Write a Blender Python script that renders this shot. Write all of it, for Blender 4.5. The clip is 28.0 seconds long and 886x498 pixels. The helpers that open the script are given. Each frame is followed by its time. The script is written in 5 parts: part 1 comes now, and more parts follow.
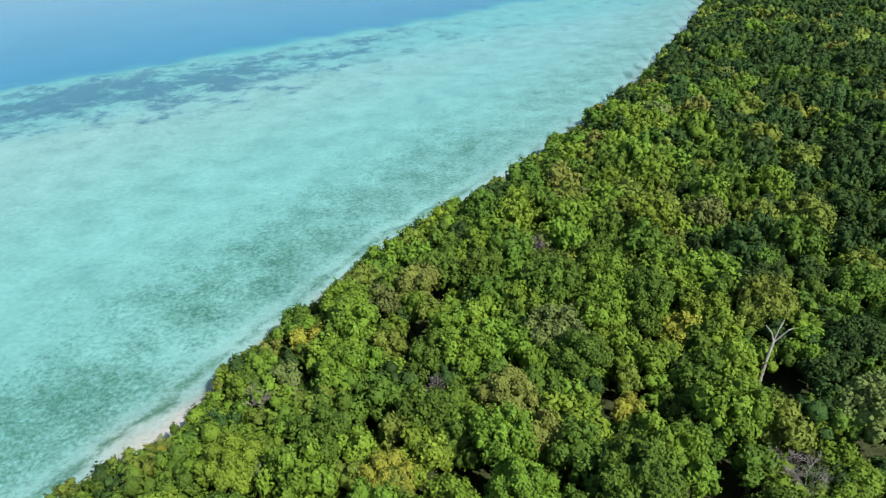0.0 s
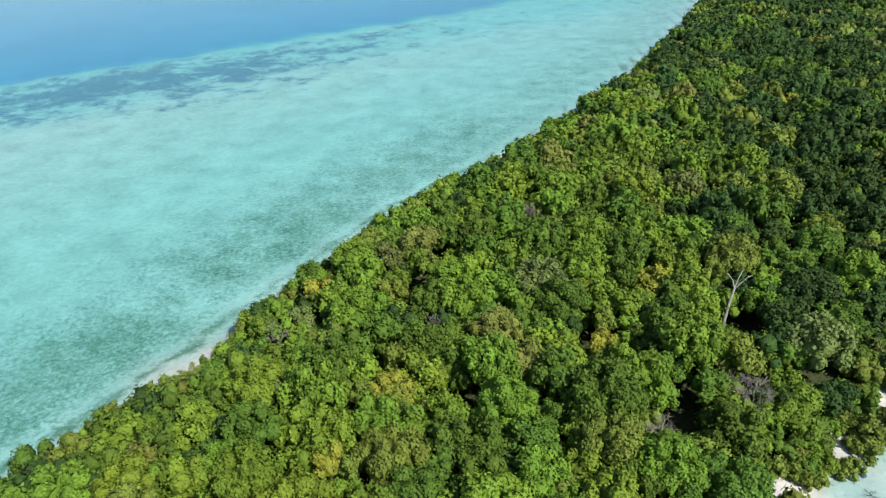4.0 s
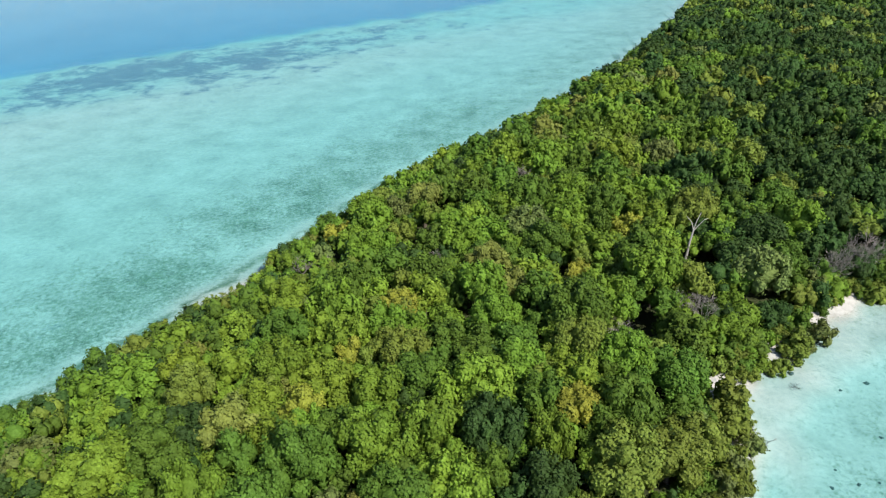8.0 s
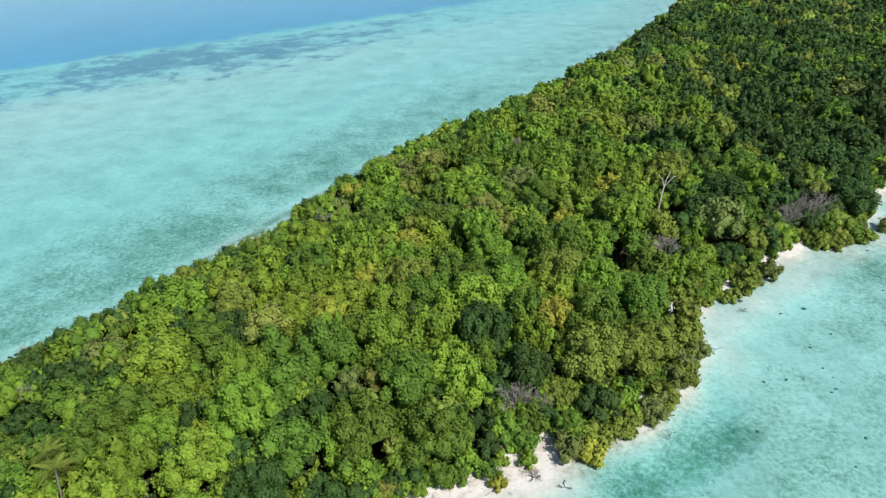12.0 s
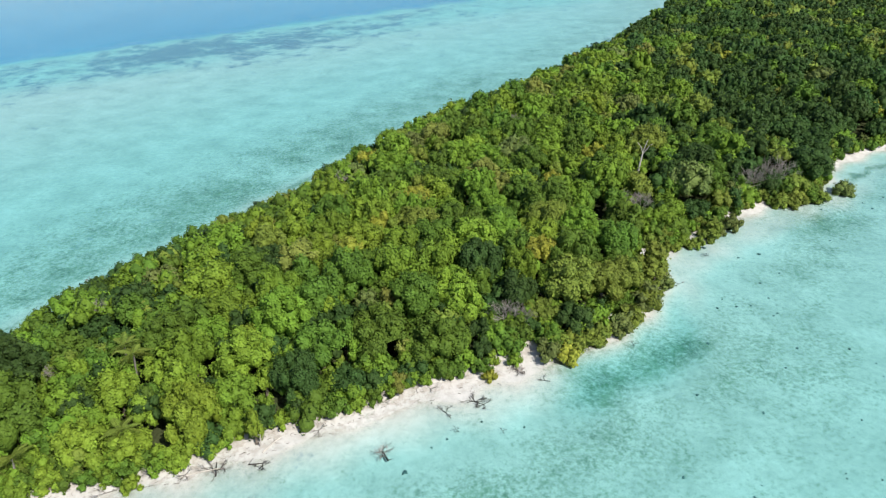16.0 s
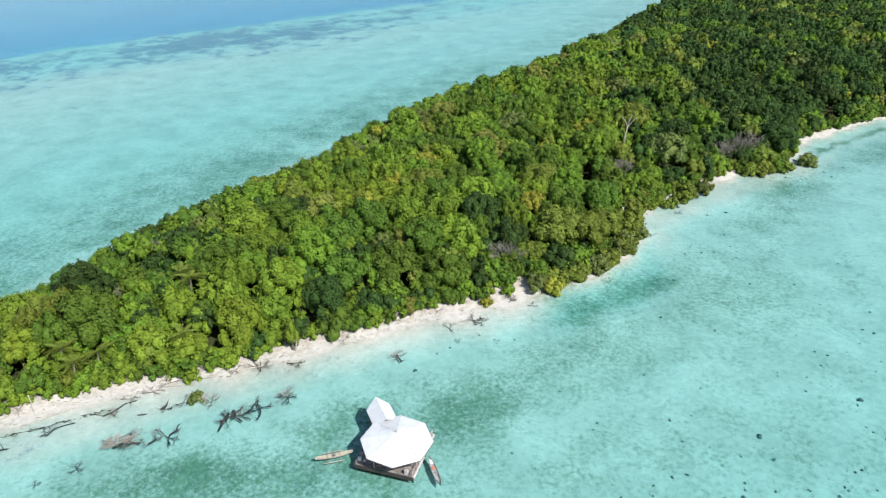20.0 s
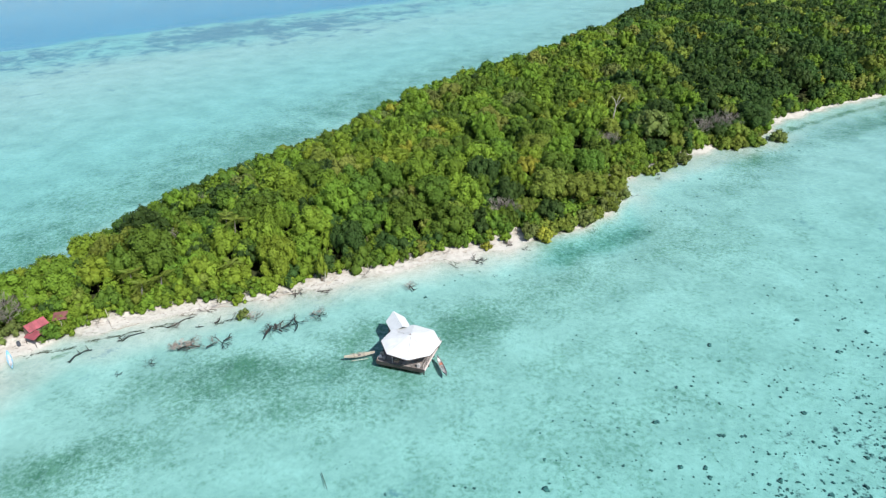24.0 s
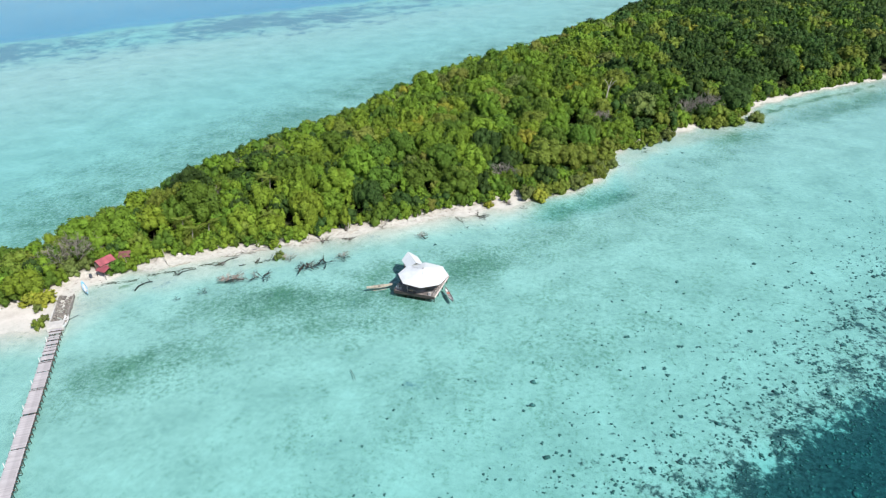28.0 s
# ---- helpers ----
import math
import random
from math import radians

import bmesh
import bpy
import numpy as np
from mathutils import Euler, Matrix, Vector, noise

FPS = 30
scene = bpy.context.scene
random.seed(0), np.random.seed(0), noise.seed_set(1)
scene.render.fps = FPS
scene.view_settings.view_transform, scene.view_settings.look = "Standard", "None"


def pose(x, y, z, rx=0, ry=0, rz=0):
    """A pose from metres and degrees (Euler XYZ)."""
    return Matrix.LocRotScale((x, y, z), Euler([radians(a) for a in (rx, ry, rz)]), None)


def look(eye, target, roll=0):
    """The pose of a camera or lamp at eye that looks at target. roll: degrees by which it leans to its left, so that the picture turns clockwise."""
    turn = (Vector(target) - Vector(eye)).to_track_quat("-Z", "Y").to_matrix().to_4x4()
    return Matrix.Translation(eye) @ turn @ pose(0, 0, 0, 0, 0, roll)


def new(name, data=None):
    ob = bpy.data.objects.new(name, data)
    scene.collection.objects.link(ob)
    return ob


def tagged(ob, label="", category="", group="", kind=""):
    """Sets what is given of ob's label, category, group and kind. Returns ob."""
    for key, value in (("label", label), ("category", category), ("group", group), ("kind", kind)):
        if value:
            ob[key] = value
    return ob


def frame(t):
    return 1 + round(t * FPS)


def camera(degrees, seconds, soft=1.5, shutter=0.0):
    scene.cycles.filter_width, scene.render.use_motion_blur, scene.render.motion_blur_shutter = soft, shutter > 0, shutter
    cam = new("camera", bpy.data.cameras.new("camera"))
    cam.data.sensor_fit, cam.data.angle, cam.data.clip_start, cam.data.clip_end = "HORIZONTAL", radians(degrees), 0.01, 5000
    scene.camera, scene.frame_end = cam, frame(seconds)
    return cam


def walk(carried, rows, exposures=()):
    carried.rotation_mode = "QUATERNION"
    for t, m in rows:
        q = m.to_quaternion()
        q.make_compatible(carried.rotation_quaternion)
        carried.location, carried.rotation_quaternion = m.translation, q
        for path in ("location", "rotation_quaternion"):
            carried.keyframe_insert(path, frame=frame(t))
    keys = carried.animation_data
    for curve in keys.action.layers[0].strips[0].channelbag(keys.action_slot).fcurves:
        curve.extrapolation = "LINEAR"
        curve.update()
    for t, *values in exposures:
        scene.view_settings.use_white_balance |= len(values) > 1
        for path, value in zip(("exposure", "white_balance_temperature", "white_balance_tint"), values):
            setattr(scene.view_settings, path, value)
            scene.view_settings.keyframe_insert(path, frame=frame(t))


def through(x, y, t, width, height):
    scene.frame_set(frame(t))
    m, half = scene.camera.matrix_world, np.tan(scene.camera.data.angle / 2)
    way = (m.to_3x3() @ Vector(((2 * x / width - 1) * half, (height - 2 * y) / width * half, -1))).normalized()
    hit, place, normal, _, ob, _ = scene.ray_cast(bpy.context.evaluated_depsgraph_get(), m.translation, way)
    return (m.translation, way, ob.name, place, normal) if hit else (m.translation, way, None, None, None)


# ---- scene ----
import collections

cam = camera(66.0, 28.0, soft=1.25)
PATH = [
    (0, (-2.92, 156.02, 69.27), (-6.23, 243.37, 20.70), -2.13),
    (1, (-2.53, 153.66, 69.10), (-6.05, 241.06, 20.63), -2.14),
    (2, (-2.15, 150.51, 68.94), (-5.87, 237.96, 20.57), -2.14),
    (3, (-1.76, 146.39, 68.81), (-5.68, 233.88, 20.53), -2.14),
    (4, (-1.37, 141.69, 68.69), (-5.50, 229.22, 20.50), -2.14),
    (5, (-0.99, 136.68, 68.59), (-5.32, 224.24, 20.48), -2.14),
    (6, (-0.60, 131.47, 68.52), (-5.14, 219.06, 20.48), -2.13),
    (7, (-0.22, 126.13, 68.46), (-4.96, 213.75, 20.49), -2.12),
    (8, (0.17, 120.73, 68.41), (-4.78, 208.37, 20.51), -2.11),
    (9, (0.55, 115.32, 68.39), (-4.60, 202.98, 20.55), -2.09),
    (10, (0.94, 109.96, 68.39), (-4.42, 197.63, 20.59), -2.08),
    (11, (1.32, 104.61, 68.41), (-4.24, 192.30, 20.65), -2.05),
    (12, (1.71, 99.27, 68.44), (-4.07, 186.96, 20.73), -2.03),
    (13, (2.10, 93.89, 68.49), (-3.89, 181.59, 20.81), -2.00),
    (14, (2.48, 88.48, 68.57), (-3.71, 176.18, 20.91), -1.97),
    (15, (2.87, 83.02, 68.66), (-3.53, 170.72, 21.02), -1.94),
    (16, (3.25, 77.51, 68.77), (-3.35, 165.20, 21.15), -1.90),
    (17, (3.64, 71.97, 68.90), (-3.17, 159.65, 21.28), -1.86),
    (18, (4.02, 66.44, 69.04), (-3.00, 154.10, 21.43), -1.82),
    (19, (4.41, 60.92, 69.21), (-2.82, 148.56, 21.60), -1.77),
    (20, (4.80, 55.37, 69.39), (-2.64, 142.98, 21.77), -1.72),
    (21, (5.18, 49.72, 69.60), (-2.46, 137.31, 21.96), -1.67),
    (22, (5.57, 43.94, 69.82), (-2.28, 131.50, 22.16), -1.61),
    (23, (5.95, 38.08, 70.06), (-2.10, 125.60, 22.37), -1.56),
    (24, (6.34, 32.21, 70.32), (-1.93, 119.70, 22.60), -1.50),
    (25, (6.72, 26.39, 70.60), (-1.75, 113.83, 22.84), -1.43),
    (26, (7.11, 20.62, 70.90), (-1.57, 108.02, 23.09), -1.36),
    (27, (7.50, 14.88, 71.22), (-1.39, 102.23, 23.36), -1.29),
    (28, (7.88, 9.16, 71.55), (-1.21, 96.46, 23.64), -1.22),
]
walk(cam, [(t, look(eye, target, roll)) for t, eye, target, roll in PATH],
     exposures=[(0.0, 0.48), (28.0, 0.48)])

# ---- world and sun ----
SUN_FROM = Vector((0.68, -0.64, 1.0)).normalized()
world = bpy.data.worlds.new("sky")
scene.world = world
world.use_nodes = True
wn = world.node_tree
sky = wn.nodes.new("ShaderNodeTexSky")
sky.sky_type = "NISHITA"
sky.sun_disc = False
sky.sun_elevation = math.asin(SUN_FROM.z)
sky.sun_rotation = math.atan2(SUN_FROM.x, SUN_FROM.y)
sky.air_density, sky.dust_density, sky.ozone_density = 1.0, 0.8, 2.0
wn.nodes["Background"].inputs["Strength"].default_value = 0.118
wn.links.new(sky.outputs["Color"], wn.nodes["Background"].inputs["Color"])
sun_data = bpy.data.lights.new("sun", "SUN")
sun_data.energy, sun_data.angle, sun_data.color = 5.0, radians(0.53), (1.0, 0.95, 0.86)
sun = new("sun", sun_data)
sun.matrix_world = look(SUN_FROM * 400, (0, 0, 0))


# ---- node helpers and materials ----
def material(name):
    m = bpy.data.materials.new(name)
    m.use_nodes = True
    return m, m.node_tree, m.node_tree.nodes["Principled BSDF"]


def node(tree, kind, **values):
    n = tree.nodes.new(kind)
    for key, value in values.items():
        n.inputs[key.replace("_", " ")].default_value = value
    return n


def link(tree, a, b):
    tree.links.new(a, b)


def ramp(tree, source, stops):
    r = tree.nodes.new("ShaderNodeValToRGB")
    els = r.color_ramp.elements
    while len(els) < len(stops):
        els.new(0.5)
    for e, (p, c) in zip(els, stops):
        e.position, e.color = p, (*c, 1) if len(c) == 3 else c
    link(tree, source, r.inputs["Fac"])
    return r.outputs["Color"]


def noise_of(tree, scale, detail=4.0, rough=0.55, coords=None, stretch=None):
    n = node(tree, "ShaderNodeTexNoise", Scale=scale, Detail=detail, Roughness=rough)
    if coords is None:
        coords = tree.nodes.new("ShaderNodeNewGeometry").outputs["Position"]
    if stretch:
        mp = tree.nodes.new("ShaderNodeMapping")
        mp.inputs["Scale"].default_value = stretch[:3]
        mp.inputs["Rotation"].default_value = (0, 0, radians(stretch[3]))
        link(tree, coords, mp.inputs["Vector"])
        coords = mp.outputs["Vector"]
    link(tree, coords, n.inputs["Vector"])
    return n.outputs["Fac"]


def math_node(tree, op, a, b=None, clamp=False):
    n = tree.nodes.new("ShaderNodeMath")
    n.operation, n.use_clamp = op, clamp
    for i, v in enumerate((a, b)):
        if v is None:
            continue
        if isinstance(v, (int, float)):
            n.inputs[i].default_value = v
        else:
            link(tree, v, n.inputs[i])
    return n.outputs[0]


def mixed(tree, fac, a, b, blend="MIX"):
    n = tree.nodes.new("ShaderNodeMix")
    n.data_type, n.blend_type = "RGBA", blend
    for slot, v in ((0, fac), (6, a), (7, b)):
        if isinstance(v, (int, float)):
            n.inputs[slot].default_value = v
        elif isinstance(v, tuple):
            n.inputs[slot].default_value = (*v, 1)
        else:
            link(tree, v, n.inputs[slot])
    return n.outputs[2]


def bumped(tree, bsdf, height, strength, distance=0.05):
    b = node(tree, "ShaderNodeBump", Strength=strength, Distance=distance)
    link(tree, height, b.inputs["Height"])
    link(tree, b.outputs["Normal"], bsdf.inputs["Normal"])


def plain(name, colour, rough=0.7, spread=0.25, scale=3.0, metal=0.0, bump=0.3, grain=25.0):
    """A surface of one paint or stuff, with stains, grain and fine relief."""
    m, t, b = material(name)
    lo = tuple(c * (1 - spread) for c in colour)
    hi = tuple(min(1, c * (1 + spread * 0.6)) for c in colour)
    obj = t.nodes.new("ShaderNodeTexCoord").outputs["Object"]
    stain = noise_of(t, scale, 5, 0.6, obj)
    col = ramp(t, stain, [(0.3, lo), (0.7, hi)])
    rnd = t.nodes.new("ShaderNodeObjectInfo").outputs["Random"]
    dim = math_node(t, "ADD", math_node(t, "MULTIPLY", rnd, spread), 1 - spread / 2)
    hsv = node(t, "ShaderNodeHueSaturation")
    link(t, dim, hsv.inputs["Value"])
    link(t, col, hsv.inputs["Color"])
    link(t, hsv.outputs["Color"], b.inputs["Base Color"])
    b.inputs["Roughness"].default_value, b.inputs["Metallic"].default_value = rough, metal
    bumped(t, b, noise_of(t, grain, 4, 0.6, obj), bump, 0.02)
    return m


def leaf_material(name, colour, spread=0.17, through=0.14):
    """Leaves: each leaf and each tree a little different, some light passing through."""
    m, t, b = material(name)
    geo = t.nodes.new("ShaderNodeNewGeometry")
    isl = geo.outputs["Random Per Island"]
    patch = noise_of(t, 0.22, 3, 0.6)
    dark = tuple(c * (1 - spread) for c in colour)
    light = (colour[0] * (1 + spread * 1.1), colour[1] * (1 + spread), colour[2] * (1 + spread * 0.5))
    a = ramp(t, isl, [(0.0, dark), (0.55, colour), (1.0, light)])
    warm = (colour[0] * 1.14, colour[1] * 1.08, colour[2])
    col = mixed(t, ramp(t, patch, [(0.42, (0, 0, 0)), (0.68, (1, 1, 1))]), a, warm)
    hsv = node(t, "ShaderNodeHueSaturation")
    rnd = t.nodes.new("ShaderNodeObjectInfo").outputs["Random"]
    tone_at = t.nodes.new("ShaderNodeAttribute")
    tone_at.attribute_name = "tone"
    joined = math_node(t, "GREATER_THAN", tone_at.outputs["Fac"], 0.001)
    rnd = math_node(t, "ADD", tone_at.outputs["Fac"], math_node(t, "MULTIPLY", rnd, math_node(t, "SUBTRACT", 1.0, joined)))
    grain = noise_of(t, 2.0, 6, 0.8)
    tuft = node(t, "ShaderNodeTexVoronoi", Scale=2.3, Randomness=1.0)
    link(t, geo.outputs["Position"], tuft.inputs["Vector"])
    lively = ramp(t, grain, [(0.36, (0.74, 0.74, 0.74)), (0.62, (1.04, 1.04, 1.04))])
    relief = math_node(t, "SUBTRACT", math_node(t, "MULTIPLY", grain, 0.8), tuft.outputs["Distance"])
    clump_at = t.nodes.new("ShaderNodeAttribute")
    clump_at.attribute_name = "clump"
    lively = math_node(t, "MULTIPLY", lively, math_node(t, "ADD", math_node(t, "MULTIPLY", clump_at.outputs["Fac"], 0.36), 0.86))
    link(t, math_node(t, "MULTIPLY", lively, math_node(t, "ADD", math_node(t, "MULTIPLY", rnd, 0.34), 0.98)), hsv.inputs["Value"])
    bumped(t, b, relief, 0.8, 0.18)
    link(t, math_node(t, "ADD", math_node(t, "MULTIPLY", rnd, 0.022), 0.475), hsv.inputs["Hue"])
    link(t, col, hsv.inputs["Color"])
    link(t, hsv.outputs["Color"], b.inputs["Base Color"])
    b.inputs["Roughness"].default_value = 0.55
    b.inputs["Specular IOR Level"].default_value = 0.10
    tr = t.nodes.new("ShaderNodeBsdfTranslucent")
    link(t, hsv.outputs["Color"], tr.inputs["Color"])
    mx = node(t, "ShaderNodeMixShader", Fac=through)
    link(t, b.outputs[0], mx.inputs[1])
    link(t, tr.outputs[0], mx.inputs[2])
    link(t, mx.outputs[0], t.nodes["Material Output"].inputs["Surface"])
    return m


LEAF = {
    "bright": leaf_material("leaf_bright", (0.116, 0.200, 0.023)),
    "mid": leaf_material("leaf_mid", (0.091, 0.180, 0.021)),
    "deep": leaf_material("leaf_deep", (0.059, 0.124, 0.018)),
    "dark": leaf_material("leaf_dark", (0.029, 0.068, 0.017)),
    "olive": leaf_material("leaf_olive", (0.108, 0.165, 0.028)),
    "brown": leaf_material("leaf_brownish", (0.130, 0.164, 0.036)),
    "yellow": leaf_material("leaf_yellow", (0.190, 0.226, 0.032)),
    "grey": leaf_material("leaf_greygreen", (0.095, 0.140, 0.040)),
}
BARK = plain("bark", (0.16, 0.13, 0.10), 0.9, 0.4, 2.0)
PALE_BARK = plain("pale_bark", (0.37, 0.34, 0.30), 0.85, 0.3, 1.5)
GREY_TWIG = plain("grey_twig", (0.21, 0.19, 0.17), 0.9, 0.3, 1.0)
DRIFT = plain("wet_driftwood", (0.040, 0.034, 0.030), 0.8, 0.4, 1.5)
WHITE_SHEET = plain("white_roof_sheet", (0.56, 0.585, 0.605), 0.5, 0.12, 0.7, bump=0.1)


def ground_material():
    m, t, b = material("sand_seagrass_and_litter")
    at = lambda n: node_attribute(t, n)
    lie = noise_of(t, 0.35, 6, 0.65)
    film_of_algae = math_node(t, "ADD", math_node(t, "MULTIPLY", noise_of(t, 0.8, 8, 0.72), 0.5), math_node(t, "MULTIPLY", noise_of(t, 0.09, 5, 0.6), 0.5))
    fine_sand = ramp(t, film_of_algae, [(0.36, (0.33, 0.35, 0.325)), (0.5, (0.43, 0.43, 0.405)), (0.64, (0.53, 0.52, 0.495))])
    coarse = ramp(t, lie, [(0.3, (0.42, 0.390, 0.36)), (0.7, (0.53, 0.505, 0.475))])
    xyz = t.nodes.new("ShaderNodeSeparateXYZ")
    link(t, t.nodes.new("ShaderNodeNewGeometry").outputs["Position"], xyz.inputs[0])
    dry = t.nodes.new("ShaderNodeMapRange")
    dry.inputs["From Min"].default_value, dry.inputs["From Max"].default_value = -0.1, 0.45
    link(t, xyz.outputs["Z"], dry.inputs["Value"])
    sand = mixed(t, dry.outputs[0], fine_sand, coarse)
    wrack = math_node(t, "MULTIPLY", at("wrack"), ramp(t, noise_of(t, 0.9, 6, 0.7), [(0.46, (0, 0, 0)), (0.58, (1, 1, 1))]))
    sand = mixed(t, wrack, sand, (0.20, 0.16, 0.12))
    # seagrass: blotches with ragged edges, broken into small tufts
    big = noise_of(t, 0.16, 5, 0.6)
    fine = noise_of(t, 1.3, 10, 0.85)
    both = math_node(t, "ADD", math_node(t, "MULTIPLY", big, 0.22), math_node(t, "MULTIPLY", fine, 0.78))
    cut = math_node(t, "ADD", both, math_node(t, "MULTIPLY", at("grass"), 0.155))
    grass = ramp(t, cut, [(0.545, (0, 0, 0)), (0.69, (1, 1, 1))])
    tufts = math_node(t, "ADD", math_node(t, "MULTIPLY", noise_of(t, 0.28, 6, 0.75), 0.55), math_node(t, "MULTIPLY", fine, 0.45))
    weed = ramp(t, tufts, [(0.36, (0.016, 0.060, 0.034)), (0.50, (0.060, 0.135, 0.075)), (0.66, (0.21, 0.28, 0.19))])
    sand = mixed(t, math_node(t, "MULTIPLY", grass, 0.88), sand, weed)
    clump = math_node(t, "ADD", math_node(t, "MULTIPLY", noise_of(t, 0.42, 6, 0.72), 2.3), math_node(t, "MULTIPLY", both, 1.6))
    torn = math_node(t, "ADD", at("reef"), math_node(t, "SUBTRACT", clump, 1.95))
    sand = mixed(t, ramp(t, torn, [(0.42, (0, 0, 0)), (0.68, (1, 1, 1))]), sand, ramp(t, fine, [(0.38, (0.012, 0.019, 0.023)), (0.66, (0.080, 0.115, 0.12))]))
    # ragged dark coral patches on the far flat
    ragged = math_node(t, "ADD", noise_of(t, 0.07, 12, 0.82), math_node(t, "MULTIPLY", at("patch"), 0.19))
    sand = mixed(t, math_node(t, "MULTIPLY", ramp(t, ragged, [(0.60, (0, 0, 0)), (0.69, (1, 1, 1))]), 0.9), sand, ramp(t, fine, [(0.35, (0.045, 0.095, 0.15)), (0.68, (0.16, 0.23, 0.30))]))
    # blue of deep open water, its scattered light put into the unseen bed's colour
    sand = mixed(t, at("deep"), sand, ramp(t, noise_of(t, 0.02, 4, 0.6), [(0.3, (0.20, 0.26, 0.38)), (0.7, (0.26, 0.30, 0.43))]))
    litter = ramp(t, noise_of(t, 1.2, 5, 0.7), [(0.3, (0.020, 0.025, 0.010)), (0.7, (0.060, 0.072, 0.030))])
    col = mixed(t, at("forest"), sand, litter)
    link(t, col, b.inputs["Base Color"])
    b.inputs["Roughness"].default_value = 0.95
    b.inputs["Specular IOR Level"].default_value = 0.1
    bumped(t, b, noise_of(t, 1.6, 6, 0.7), 0.5, 0.25)
    return m


def node_attribute(t, name):
    a = t.nodes.new("ShaderNodeAttribute")
    a.attribute_name = name
    return a.outputs["Fac"]


def water_material():
    """Clear sea water: it takes red light away with depth and mirrors the sky."""
    m, t, b = material("sea_water")
    t.nodes.remove(b)
    depth = math_node(t, "MINIMUM", node_attribute(t, "depth"), 4.0)
    comb = t.nodes.new("ShaderNodeCombineColor")
    for i, keep in enumerate((0.63, 0.957, 0.978)):
        link(t, math_node(t, "POWER", keep, depth), comb.inputs[i])
    clear = t.nodes.new("ShaderNodeBsdfTransparent")
    link(t, comb.outputs[0], clear.inputs["Color"])
    gloss = node(t, "ShaderNodeBsdfGlossy", Roughness=0.12)
    fres = node(t, "ShaderNodeFresnel", IOR=1.333)
    bump = node(t, "ShaderNodeBump", Strength=0.35, Distance=0.12)
    waves = math_node(t, "ADD", noise_of(t, 0.5, 5, 0.6, None, (1, 2.2, 1, 25)), math_node(t, "MULTIPLY", noise_of(t, 2.6, 4, 0.6), 0.4))
    link(t, waves, bump.inputs["Height"])
    for n in (gloss, fres):
        link(t, bump.outputs["Normal"], n.inputs["Normal"])
    top = t.nodes.new("ShaderNodeMixShader")
    link(t, fres.outputs[0], top.inputs["Fac"])
    link(t, clear.outputs[0], top.inputs[1])
    link(t, gloss.outputs[0], top.inputs[2])
    link(t, top.outputs[0], t.nodes["Material Output"].inputs["Surface"])
    return m


GROUND = ground_material()
WATER = water_material()

# ---- the island's shape ----
SOUTH_SHORE = [(-125, 104), (-110, 100), (-95, 101), (-83.4, 102.8), (-76.6, 104.2), (-75.8, 109), (-75.2, 116.5), (-71.3, 121),
               (-64.5, 125.2), (-59.5, 127.8), (-52.9, 131.7), (-45.8, 135.8), (-38.1, 139.5), (-29.9, 143.5), (-21.3, 148), (-14.1, 152),
               (-6.5, 155.7), (2.5, 158.7), (10.8, 163.7), (14.5, 167), (21, 170.5), (27, 174.1), (32.4, 181.8), (36.5, 190),
               (37.2, 196), (38.7, 199.5), (43.7, 203.3), (49.8, 208.7), (57.5, 214.4), (68, 222), (82.4, 230.5), (89, 238),
               (94, 246), (117, 263), (150.7, 283), (200, 308), (250, 332), (290, 400)]
NORTH_SHORE = [(300, 520), (270, 620), (190, 655), (160, 622), (134.6, 566), (100, 485), (77.7, 441.6), (45.2, 379.6), (27.4, 351.7),
               (8.7, 323), (-7.3, 301.4), (-18.2, 287.6), (-26.3, 274.5), (-32, 262.2), (-38.1, 252.6), (-42.5, 244), (-46.5, 235),
               (-49.4, 228.6), (-53.4, 222.7), (-60, 212), (-66.2, 201.7), (-69.9, 197), (-75.3, 186.4), (-80, 177), (-84, 166),
               (-87.5, 154), (-91.5, 143), (-96, 132), (-103, 121), (-116, 111)]
WOOD_SOUTH = [(-118, 107.5), (-98, 108.5), (-88.3, 110.4), (-81.5, 113.2), (-81.5, 119.1), (-77.6, 122.9), (-72.4, 126.5), (-68.7, 128.6),
              (-64.9, 131), (-58.5, 134.1), (-50.8, 137.1), (-44.4, 139.5), (-35.9, 142), (-30.6, 146.5), (-28.2, 148.5), (-21.9, 151.2),
              (-18.1, 152.2), (-13.5, 154.9), (-6.8, 158.8), (2.4, 162.9), (8.2, 169.1), (11.5, 170.3), (14, 166.8), (22, 173.4),
              (28.8, 181), (31.6, 188.8), (33.6, 192), (34, 203.4), (39.5, 204.6), (42.4, 207.6), (45, 211), (49.8, 211.8),
              (54.2, 215.6), (57.6, 219.2), (62, 223.2), (66.4, 225.8), (71, 225.2), (83.3, 233), (90.8, 246.5), (94.1, 252.8), (117, 267.2), (152.5, 287.7), (200, 313), (247, 337), (284, 402)]
WOOD_NORTH = [(293, 520), (264, 613), (192, 648), (163, 617), (137, 562), (102, 481), (80, 438), (47, 375), (29, 347),
              (11, 318), (-5, 297.5), (-16, 284), (-24, 271), (-29.5, 259), (-36, 249.5), (-40.5, 241), (-43, 232),
              (-44.5, 226), (-50.5, 220.5), (-57.5, 210), (-64, 199.5), (-67.5, 195), (-73, 184.5), (-77.5, 175), (-81.5, 164.5),
              (-85, 153), (-89, 142), (-93.5, 131.5), (-101, 120), (-113, 112)]
SHORE = np.array(SOUTH_SHORE + NORTH_SHORE, float)
